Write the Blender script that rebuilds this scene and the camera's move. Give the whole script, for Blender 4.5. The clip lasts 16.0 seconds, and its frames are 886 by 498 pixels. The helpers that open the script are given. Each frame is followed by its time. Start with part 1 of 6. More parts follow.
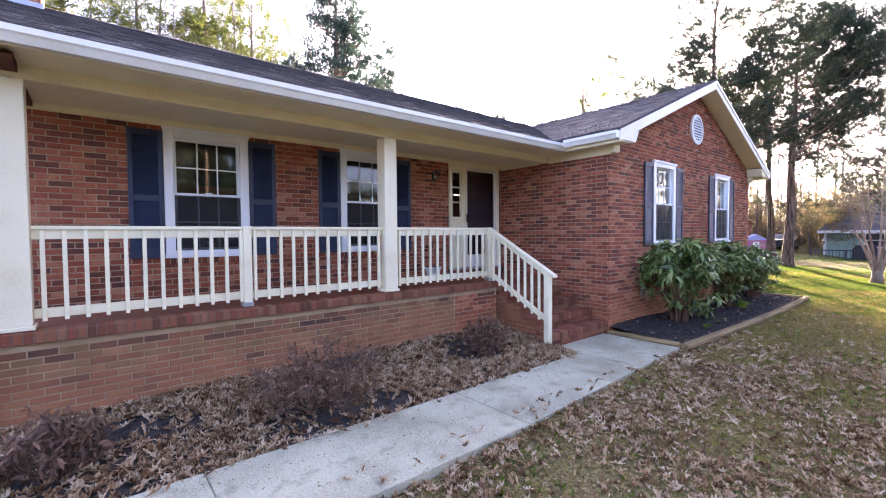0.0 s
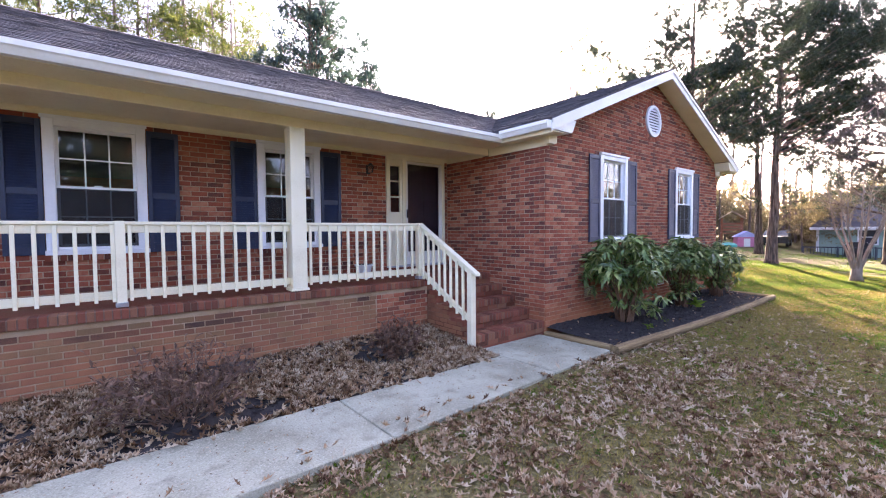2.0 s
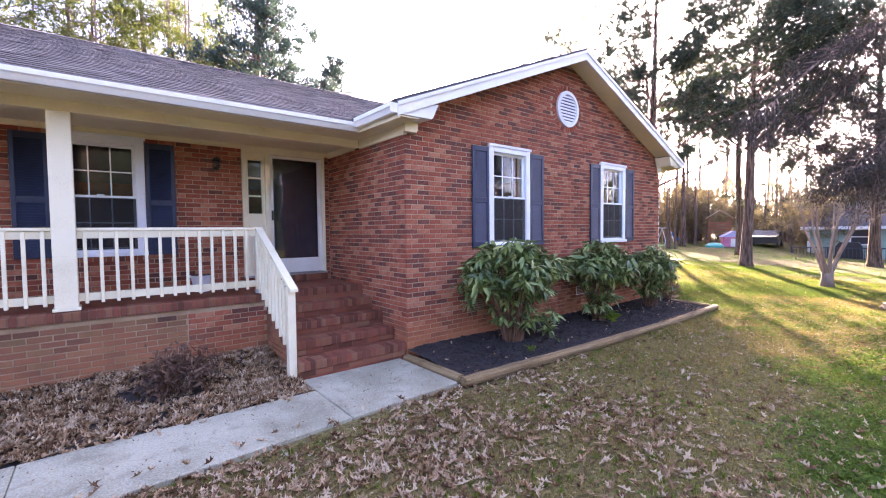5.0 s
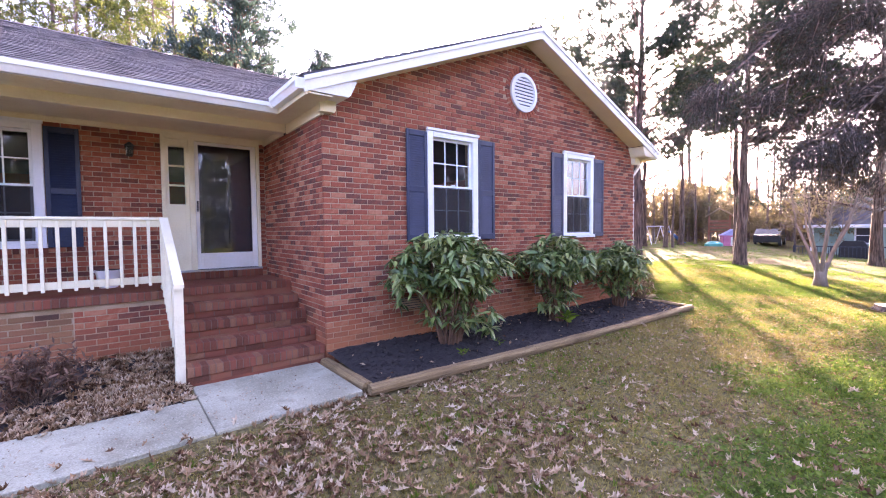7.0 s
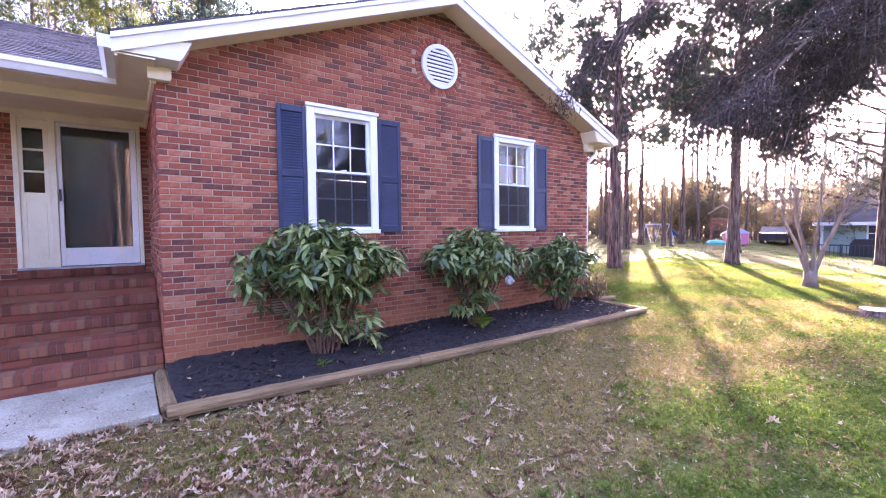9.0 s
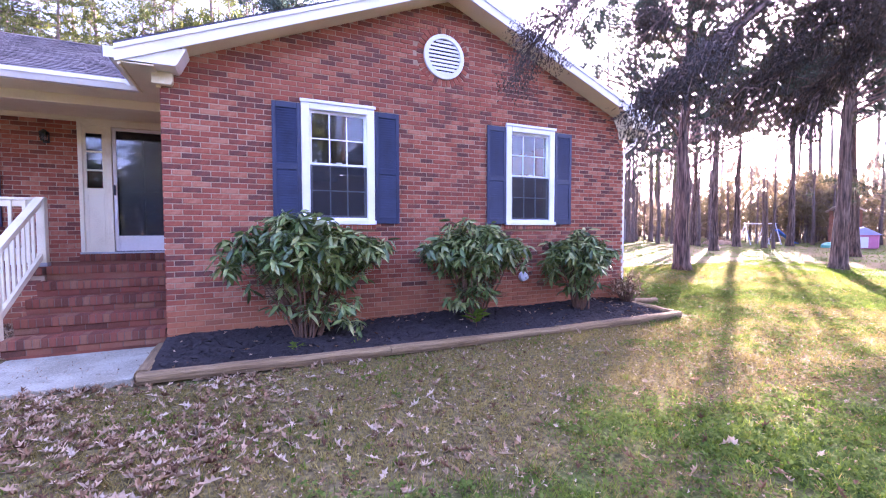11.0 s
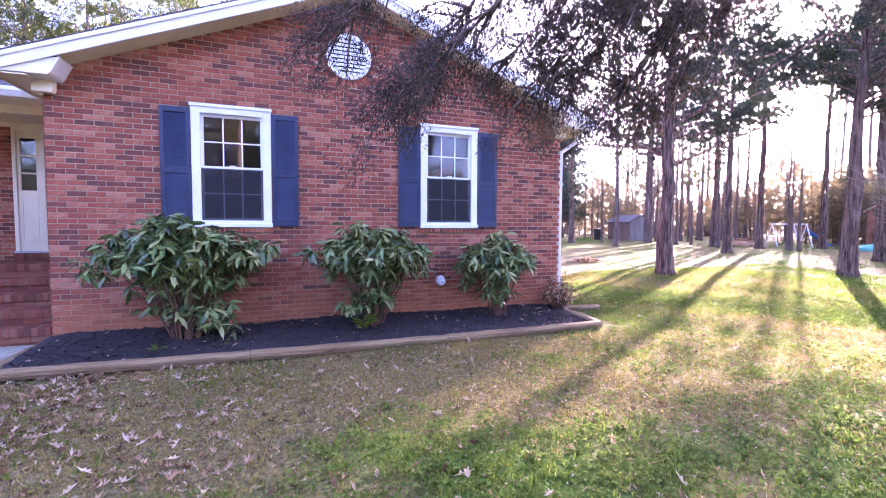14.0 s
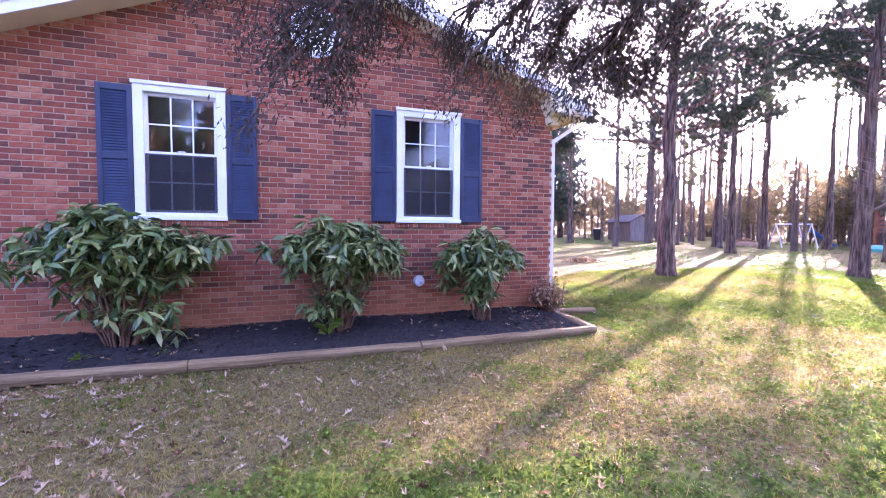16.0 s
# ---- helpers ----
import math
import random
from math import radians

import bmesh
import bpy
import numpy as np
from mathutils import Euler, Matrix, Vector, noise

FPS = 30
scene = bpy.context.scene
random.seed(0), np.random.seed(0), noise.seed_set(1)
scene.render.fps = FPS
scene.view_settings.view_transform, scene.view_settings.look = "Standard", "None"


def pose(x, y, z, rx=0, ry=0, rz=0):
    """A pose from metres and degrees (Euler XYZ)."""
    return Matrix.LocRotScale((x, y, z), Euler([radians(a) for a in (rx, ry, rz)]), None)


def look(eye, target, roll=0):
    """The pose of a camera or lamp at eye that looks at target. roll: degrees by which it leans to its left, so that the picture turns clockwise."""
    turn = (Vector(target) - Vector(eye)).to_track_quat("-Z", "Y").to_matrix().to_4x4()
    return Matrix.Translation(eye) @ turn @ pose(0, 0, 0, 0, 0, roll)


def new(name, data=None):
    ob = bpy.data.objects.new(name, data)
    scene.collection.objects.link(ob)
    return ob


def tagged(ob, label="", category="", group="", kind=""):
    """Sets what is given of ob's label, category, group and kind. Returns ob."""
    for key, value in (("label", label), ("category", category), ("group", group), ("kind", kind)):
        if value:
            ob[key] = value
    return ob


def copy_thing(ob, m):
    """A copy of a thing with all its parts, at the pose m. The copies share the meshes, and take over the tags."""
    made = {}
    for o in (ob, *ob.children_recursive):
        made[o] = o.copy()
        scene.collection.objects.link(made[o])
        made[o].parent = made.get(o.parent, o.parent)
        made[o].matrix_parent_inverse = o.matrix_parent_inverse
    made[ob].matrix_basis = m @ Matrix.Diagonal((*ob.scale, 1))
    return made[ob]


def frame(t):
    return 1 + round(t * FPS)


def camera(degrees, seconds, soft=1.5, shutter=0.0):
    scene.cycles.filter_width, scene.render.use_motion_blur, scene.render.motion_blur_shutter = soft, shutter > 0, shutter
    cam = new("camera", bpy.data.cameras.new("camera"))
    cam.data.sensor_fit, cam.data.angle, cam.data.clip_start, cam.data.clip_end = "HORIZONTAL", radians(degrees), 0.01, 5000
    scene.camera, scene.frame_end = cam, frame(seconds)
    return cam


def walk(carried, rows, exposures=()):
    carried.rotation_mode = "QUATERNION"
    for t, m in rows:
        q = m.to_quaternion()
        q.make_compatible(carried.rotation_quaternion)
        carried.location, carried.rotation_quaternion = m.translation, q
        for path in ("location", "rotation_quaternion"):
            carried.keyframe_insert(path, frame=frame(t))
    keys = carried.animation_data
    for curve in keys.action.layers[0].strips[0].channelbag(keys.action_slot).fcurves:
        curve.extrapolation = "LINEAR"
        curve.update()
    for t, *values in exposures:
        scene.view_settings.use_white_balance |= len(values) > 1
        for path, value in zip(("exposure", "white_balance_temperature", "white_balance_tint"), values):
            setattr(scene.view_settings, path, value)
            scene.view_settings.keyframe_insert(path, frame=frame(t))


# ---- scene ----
LENS = 92.0
EXPO = 4.15
cam = camera(LENS, 16.0, soft=1.1)
# seconds, place, yaw, pitch, roll; the house corner beside the steps is the origin, x runs along the gable wall
ROWS = [
    (0.0, -6.784, -3.809, 1.865, -39.44, -1.96, 0.47),
    (0.5, -6.501, -3.839, 1.872, -39.40, -2.26, 0.50),
    (1.0, -6.209, -3.984, 1.859, -39.29, -2.17, 0.51),
    (1.5, -5.953, -4.151, 1.840, -39.16, -2.23, 0.46),
    (2.0, -5.639, -4.289, 1.839, -39.20, -2.37, 0.47),
    (2.5, -5.301, -4.434, 1.847, -38.96, -2.42, 0.49),
    (3.0, -4.909, -4.581, 1.881, -38.89, -2.34, 0.51),
    (3.5, -4.602, -4.720, 1.883, -38.85, -2.55, 0.37),
    (4.0, -4.065, -4.775, 1.897, -38.79, -2.41, 0.51),
    (6.5, -2.426, -4.997, 1.834, -38.14, -2.50, 0.53),
    (7.0, -2.077, -5.060, 1.778, -37.83, -2.51, 0.53),
    (7.5, -1.677, -5.148, 1.762, -37.81, -2.52, 0.57),
    (8.0, -1.229, -5.244, 1.733, -37.81, -2.39, 0.61),
    (8.5, -0.764, -5.311, 1.680, -37.59, -2.54, 0.57),
    (9.0, -0.259, -5.373, 1.653, -36.20, -2.55, 0.57),
    (11.5, 1.147, -6.158, 1.483, -22.38, -2.60, 0.05),
    (12.0, 1.495, -6.377, 1.443, -20.99, -2.67, 0.03),
    (12.5, 1.879, -6.592, 1.444, -20.44, -2.66, -0.04),
    (13.0, 2.219, -6.704, 1.462, -20.21, -2.87, -0.10),
    (13.5, 2.527, -6.636, 1.520, -20.01, -2.99, -0.23),
    (14.0, 2.753, -6.558, 1.628, -19.93, -2.90, -0.27),
    (14.5, 3.000, -6.438, 1.697, -19.77, -2.84, -0.20),
    (15.0, 3.234, -6.334, 1.681, -19.80, -2.86, -0.21),
    (15.5, 3.335, -6.257, 1.614, -19.87, -2.85, -0.34),
    (16.0, 3.278, -6.069, 1.545, -19.81, -2.82, -0.41),
]
walk(cam, [(t, pose(x, y, z, 90 + pitch, roll, yaw)) for t, x, y, z, yaw, pitch, roll in ROWS],
     exposures=[(0.0, EXPO - 0.32, 6150, 32), (4.0, EXPO - 0.22, 6150, 35), (6.5, EXPO + 0.06, 6200, 43), (9.0, EXPO + 0.22, 5750, 50), (12.5, EXPO + 0.25, 5400, 58), (16.0, EXPO + 0.14, 5350, 56)])

# ---- world and sun ----
SUN_AZ, SUN_EL = 30.5, 14.4          # degrees, azimuth counted from +x towards +y
world = bpy.data.worlds.new("sky")
scene.world = world
world.use_nodes = True
wn = world.node_tree
sky = wn.nodes.new("ShaderNodeTexSky")
sky.sky_type, sky.sun_disc = "NISHITA", False
sky.sun_elevation, sky.sun_rotation = radians(SUN_EL), radians(90 - SUN_AZ)
sky.air_density, sky.dust_density, sky.ozone_density = 0.65, 4.0, 0.4
background = wn.nodes["Background"]
background.inputs["Strength"].default_value = 0.118
wn.links.new(sky.outputs[0], background.inputs["Color"])
sun = new("sun", bpy.data.lights.new("sun", "SUN"))
sun.data.energy, sun.data.angle, sun.data.color = 3.7, radians(0.6), (1.0, 0.84, 0.50)
_a, _e = radians(SUN_AZ), radians(SUN_EL)
sun.matrix_world = look((math.cos(_a) * 60, math.sin(_a) * 60, math.tan(_e) * 60), (0, 0, 0))


# ---- materials ----
def mat(name, cols, scale=4.0, rough=0.6, bump=0.15, fine=60.0, metal=0.0, vary=0.0, detail=6.0, stretch=None, spec=0.5, trans=0.0, span=None, dist=0.01):
    """Two scales of noise through a colour ramp, with relief; vary adds a shade of its own to each piece."""
    m = bpy.data.materials.new(name)
    m.use_nodes = True
    nt = m.node_tree
    N, L = nt.nodes, nt.links
    bs = N["Principled BSDF"]
    tc = N.new("ShaderNodeTexCoord")
    src = tc.outputs["Object"]
    if stretch:
        mp = N.new("ShaderNodeMapping")
        mp.inputs["Scale"].default_value = stretch
        L.new(src, mp.inputs[0])
        src = mp.outputs[0]
    n1, n2 = N.new("ShaderNodeTexNoise"), N.new("ShaderNodeTexNoise")
    n1.inputs["Scale"].default_value, n2.inputs["Scale"].default_value = scale, fine
    n1.inputs["Detail"].default_value = detail
    n2.inputs["Detail"].default_value = 4
    L.new(src, n1.inputs["Vector"])
    L.new(src, n2.inputs["Vector"])
    mix = N.new("ShaderNodeMath")
    mix.operation = "MULTIPLY_ADD"
    mix.inputs[1].default_value = 0.35
    L.new(n2.outputs["Fac"], mix.inputs[0])
    mul = N.new("ShaderNodeMath")
    mul.operation = "MULTIPLY"
    mul.inputs[1].default_value = 0.65
    L.new(n1.outputs["Fac"], mul.inputs[0])
    L.new(mul.outputs[0], mix.inputs[2])
    fac = mix.outputs[0]
    if vary:
        oi, ge = N.new("ShaderNodeObjectInfo"), N.new("ShaderNodeNewGeometry")
        ad = N.new("ShaderNodeMath")
        ad.operation = "ADD"
        L.new(oi.outputs["Random"], ad.inputs[0])
        L.new(ge.outputs["Random Per Island"], ad.inputs[1])
        fr = N.new("ShaderNodeMath")
        fr.operation = "FRACT"
        L.new(ad.outputs[0], fr.inputs[0])
        sh = N.new("ShaderNodeMath")
        sh.operation = "MULTIPLY_ADD"
        sh.inputs[1].default_value = vary
        L.new(fr.outputs[0], sh.inputs[0])
        of = N.new("ShaderNodeMath")
        of.operation = "ADD"
        of.inputs[1].default_value = -vary / 2
        L.new(fac, of.inputs[0])
        L.new(of.outputs[0], sh.inputs[2])
        fac = sh.outputs[0]
    rp = N.new("ShaderNodeValToRGB")
    e = rp.color_ramp.elements
    lo, hi = span or ((0.32, 0.68) if not vary else (0.15, 0.85))
    for i, c in enumerate(cols):
        p = lo + (hi - lo) * i / max(1, len(cols) - 1)
        el = e[i] if i < 2 else e.new(p)
        el.position, el.color = p, (*c, 1)
    L.new(fac, rp.inputs[0])
    L.new(rp.outputs[0], bs.inputs["Base Color"])
    bs.inputs["Roughness"].default_value = rough
    bs.inputs["Metallic"].default_value = metal
    bs.inputs["Specular IOR Level"].default_value = spec
    if bump:
        bp = N.new("ShaderNodeBump")
        bp.inputs["Strength"].default_value = bump
        bp.inputs["Distance"].default_value = dist
        L.new(n2.outputs["Fac"], bp.inputs["Height"])
        L.new(bp.outputs[0], bs.inputs["Normal"])
    if trans:
        tl = N.new("ShaderNodeBsdfTranslucent")
        L.new(rp.outputs[0], tl.inputs["Color"])
        ms = N.new("ShaderNodeMixShader")
        ms.inputs[0].default_value = trans
        L.new(bs.outputs[0], ms.inputs[1])
        L.new(tl.outputs[0], ms.inputs[2])
        L.new(ms.outputs[0], N["Material Output"].inputs["Surface"])
    return m


M_BRICK = mat("brick", [(0.105, 0.044, 0.035), (0.18, 0.057, 0.039), (0.26, 0.070, 0.040), (0.30, 0.082, 0.045), (0.36, 0.113, 0.061), (0.43, 0.183, 0.106)], 14, 0.85, 0.6, 130, vary=0.85, span=(0.05, 0.95), spec=0.25)
M_BRICK_DARK = mat("brick_weathered", [(0.06, 0.03, 0.02), (0.15, 0.06, 0.032), (0.23, 0.085, 0.045), (0.17, 0.10, 0.045), (0.30, 0.14, 0.07)], 2.5, 0.9, 0.5, 120, vary=0.6)
M_BRICK_STEP = mat("brick_step", [(0.075, 0.035, 0.021), (0.165, 0.057, 0.035), (0.24, 0.075, 0.046), (0.225, 0.105, 0.058), (0.34, 0.175, 0.112)], 3.0, 0.85, 0.6, 110, vary=0.5, spec=0.2)
M_MORTAR = mat("mortar", [(0.29, 0.20, 0.122), (0.39, 0.28, 0.183), (0.47, 0.355, 0.245)], 5, 0.95, 0.4, 150, spec=0.2)
M_MORTAR_DARK = mat("stained_mortar", [(0.22, 0.14, 0.075), (0.33, 0.225, 0.135), (0.42, 0.31, 0.21)], 3, 0.95, 0.4, 150)
M_CREAM = mat("cream_paint", [(0.70, 0.60, 0.39), (0.78, 0.69, 0.46), (0.81, 0.73, 0.51)], 2.5, 0.5, 0.08, 45)
M_RAIL = mat("rail_paint", [(0.70, 0.62, 0.42), (0.80, 0.73, 0.52), (0.82, 0.76, 0.56)], 3, 0.45, 0.1, 50)
M_WHITE = mat("white_vinyl", [(0.74, 0.75, 0.77), (0.82, 0.83, 0.85)], 3, 0.35, 0.04, 40)
M_GUTTER = mat("gutter_paint", [(0.70, 0.68, 0.60), (0.80, 0.79, 0.74)], 3, 0.35, 0.06, 30)
M_SHUTTER = mat("navy_shutter", [(0.009, 0.014, 0.036), (0.016, 0.026, 0.062), (0.026, 0.040, 0.090)], 4, 0.42, 0.08, 60)
M_DOOR = mat("dark_door", [(0.009, 0.010, 0.022), (0.015, 0.016, 0.034)], 3, 0.4, 0.05, 40)
M_ROOF = mat("asphalt_shingle", [(0.035, 0.033, 0.037), (0.068, 0.063, 0.070), (0.10, 0.094, 0.102), (0.15, 0.14, 0.148)], 5, 0.95, 0.6, 260, vary=0.45)
M_TIMBER = mat("landscape_timber", [(0.10, 0.062, 0.027), (0.25, 0.165, 0.074), (0.38, 0.275, 0.135)], 4, 0.85, 0.9, 26, stretch=(0.3, 6, 6), dist=0.02)
M_MULCH = mat("mulch", [(0.013, 0.010, 0.010), (0.028, 0.022, 0.021), (0.055, 0.043, 0.039)], 12, 0.95, 0.8, 70, vary=0.4)
M_BARK = mat("bark", [(0.03, 0.02, 0.016), (0.085, 0.055, 0.042), (0.17, 0.115, 0.085), (0.25, 0.18, 0.14)], 5, 0.95, 1.0, 9, stretch=(3, 3, 0.35), dist=0.06, span=(0.36, 0.64))
M_BARK_PINE = mat("pine_bark", [(0.07, 0.052, 0.044), (0.15, 0.11, 0.09), (0.23, 0.17, 0.14)], 4, 0.95, 0.8, 12, stretch=(3, 3, 0.5), dist=0.05)
M_BARK_PALE = mat("smooth_bark", [(0.12, 0.09, 0.07), (0.21, 0.16, 0.125), (0.29, 0.23, 0.18)], 4, 0.8, 0.3, 30, stretch=(2, 2, 0.6))
M_CEDAR = mat("cedar_foliage", [(0.026, 0.038, 0.026), (0.045, 0.062, 0.04), (0.075, 0.09, 0.05)], 1.5, 0.8, 0.0, 20, vary=0.5, trans=0.35)
# Cedar in winter bronze, darkened to hold the shade of the low limbs.
M_BRONZE_SHADED_CEDAR = mat("bronze_shaded_cedar_foliage", [(0.036, 0.030, 0.022), (0.060, 0.046, 0.032), (0.095, 0.065, 0.042)], 1.5, 0.8, 0.0, 20, vary=0.5, trans=0.3)
# Cedar green made bluer and paler: the veil of haze is in the colour.
M_HAZY_CEDAR = mat("hazy_cedar_foliage", [(0.03, 0.055, 0.045), (0.055, 0.09, 0.075), (0.08, 0.12, 0.09)], 1.5, 0.8, 0.0, 20, vary=0.5, trans=0.3)
M_PINE = mat("pine_needles", [(0.05, 0.075, 0.02), (0.10, 0.13, 0.03), (0.16, 0.17, 0.04)], 0.8, 0.75, 0.0, 20, vary=0.5, trans=0.45)
M_LEAF = mat("laurel_leaf", [(0.045, 0.08, 0.022), (0.10, 0.165, 0.042), (0.18, 0.245, 0.068), (0.34, 0.36, 0.13)], 5, 0.28, 0.05, 40, vary=0.7, trans=0.15)
M_STEM = mat("shrub_stem", [(0.075, 0.038, 0.022), (0.20, 0.105, 0.06)], 10, 0.85, 0.3, 60)
M_DEAD = mat("dead_leaf", [(0.12, 0.06, 0.03), (0.31, 0.19, 0.10), (0.44, 0.30, 0.18), (0.56, 0.44, 0.30)], 4, 0.9, 0.1, 60, vary=0.8, trans=0.2, spec=0.2)
M_TWIG = mat("azalea_twig", [(0.09, 0.055, 0.038), (0.19, 0.12, 0.085)], 6, 0.9, 0.1, 60, vary=0.4)
M_DRYLEAF = mat("azalea_leaf", [(0.06, 0.03, 0.02), (0.14, 0.07, 0.042), (0.23, 0.13, 0.078)], 4, 0.7, 0.0, 40, vary=0.6, trans=0.2)
M_GRASS = mat("grass_blade", [(0.065, 0.12, 0.014), (0.125, 0.20, 0.022), (0.21, 0.27, 0.04)], 0.6, 0.8, 0.0, 30, vary=0.5, trans=0.6, spec=0.12)
M_STRAW = mat("dry_grass", [(0.14, 0.112, 0.032), (0.27, 0.22, 0.062), (0.40, 0.335, 0.10)], 0.8, 0.9, 0.0, 30, vary=0.5, trans=0.5, spec=0.1)
M_GREEN_WALL = mat("green_siding", [(0.22, 0.32, 0.28), (0.29, 0.40, 0.35)], 1, 0.7, 0.1, 20)
M_BLUE_WALL = mat("blue_siding", [(0.16, 0.25, 0.33), (0.22, 0.32, 0.41)], 1, 0.7, 0.1, 20)
M_GREY_WOOD = mat("grey_wood", [(0.16, 0.14, 0.125), (0.27, 0.24, 0.22), (0.34, 0.31, 0.29)], 3, 0.85, 0.4, 30, stretch=(4, 4, 0.4))
M_RED_WOOD = mat("stained_wood", [(0.20, 0.075, 0.04), (0.33, 0.14, 0.075)], 3, 0.7, 0.3, 30)
M_METAL = mat("galvanised_metal", [(0.38, 0.40, 0.44), (0.55, 0.57, 0.60)], 6, 0.4, 0.05, 60, metal=0.8)
M_DARK_WOOD = mat("dark_painted_wood", [(0.03, 0.033, 0.045), (0.06, 0.065, 0.085)], 3, 0.7, 0.2, 30)
M_ROOF_GREY = mat("faded_shingle", [(0.07, 0.063, 0.065), (0.11, 0.10, 0.105), (0.15, 0.135, 0.14)], 2, 0.95, 0.4, 60)
M_SWING = mat("white_steel_paint", [(0.50, 0.53, 0.62), (0.68, 0.70, 0.78)], 4, 0.45, 0.05, 40)
M_LILAC = mat("lilac_plastic", [(0.36, 0.40, 0.70), (0.50, 0.50, 0.76)], 4, 0.45, 0.03, 40)
M_BROWN_BOARD = mat("brown_board", [(0.14, 0.085, 0.065), (0.23, 0.15, 0.12), (0.30, 0.21, 0.17)], 3, 0.85, 0.4, 30, stretch=(4, 4, 0.4))
M_BLACK = mat("black_plastic", [(0.012, 0.012, 0.014), (0.025, 0.025, 0.028)], 6, 0.5, 0.1, 60)
M_BLUE = mat("blue_plastic", [(0.02, 0.12, 0.45), (0.03, 0.17, 0.55)], 4, 0.4, 0.03, 40)
M_PINK = mat("pink_plastic", [(0.55, 0.16, 0.30), (0.65, 0.24, 0.38)], 4, 0.45, 0.03, 40)
M_TEAL = mat("teal_plastic", [(0.05, 0.35, 0.30), (0.08, 0.42, 0.36)], 4, 0.45, 0.03, 40)
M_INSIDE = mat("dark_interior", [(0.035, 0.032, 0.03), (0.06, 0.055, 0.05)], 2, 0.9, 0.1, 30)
M_STUMP = mat("cut_wood", [(0.38, 0.29, 0.20), (0.50, 0.40, 0.29)], 8, 0.85, 0.3, 60)


def conc_mat():
    """Old walked concrete: cream grey in blotches, with dark grit and pale worn specks."""
    m = mat("concrete", [(0.25, 0.235, 0.165), (0.36, 0.345, 0.253), (0.45, 0.43, 0.32)], 1.6, 0.95, 0.8, 60, detail=15, span=(0.38, 0.62), spec=0.2)
    nt = m.node_tree
    N, L = nt.nodes, nt.links
    rp = [n for n in N if n.bl_idname == "ShaderNodeValToRGB"][0]
    tc = [n for n in N if n.bl_idname == "ShaderNodeTexCoord"][0]
    out = rp.outputs[0]
    for scale, lo, hi, col, k in ((48, 0.58, 0.70, (0.12, 0.10, 0.075), 0.5), (75, 0.56, 0.66, (0.56, 0.52, 0.43), 0.5), (6, 0.54, 0.72, (0.16, 0.145, 0.10), 0.5)):
        n = N.new("ShaderNodeTexNoise")
        n.inputs["Scale"].default_value, n.inputs["Detail"].default_value = scale, 5
        L.new(tc.outputs["Object"], n.inputs["Vector"])
        r = N.new("ShaderNodeMapRange")
        r.inputs["From Min"].default_value, r.inputs["From Max"].default_value, r.inputs["To Max"].default_value = lo, hi, k
        L.new(n.outputs["Fac"], r.inputs["Value"])
        x = N.new("ShaderNodeMix")
        x.data_type = "RGBA"
        L.new(r.outputs[0], x.inputs["Factor"])
        L.new(out, x.inputs["A"])
        x.inputs["B"].default_value = (*col, 1)
        out = x.outputs["Result"]
    L.new(out, N["Principled BSDF"].inputs["Base Color"])
    return m


M_CONC = conc_mat()


def glass_mat():
    m = bpy.data.materials.new("window_glass")
    m.use_nodes = True
    bs = m.node_tree.nodes["Principled BSDF"]
    bs.inputs["Base Color"].default_value = (0.9, 0.95, 0.95, 1)
    bs.inputs["Roughness"].default_value = 0.015
    bs.inputs["IOR"].default_value = 1.5
    bs.inputs["Transmission Weight"].default_value = 1.0
    return m


M_GLASS = glass_mat()


def screen_mat():
    """Fine dark insect screen: part of the light passes between the wires."""
    m = bpy.data.materials.new("insect_screen")
    m.use_nodes = True
    N, L = m.node_tree.nodes, m.node_tree.links
    bs = N["Principled BSDF"]
    bs.inputs["Base Color"].default_value = (0.02, 0.02, 0.022, 1)
    bs.inputs["Roughness"].default_value = 0.7
    tr, ms = N.new("ShaderNodeBsdfTransparent"), N.new("ShaderNodeMixShader")
    ms.inputs[0].default_value = 0.5
    L.new(tr.outputs[0], ms.inputs[1])
    L.new(bs.outputs[0], ms.inputs[2])
    L.new(ms.outputs[0], N["Material Output"].inputs["Surface"])
    return m


M_SCREEN = screen_mat()


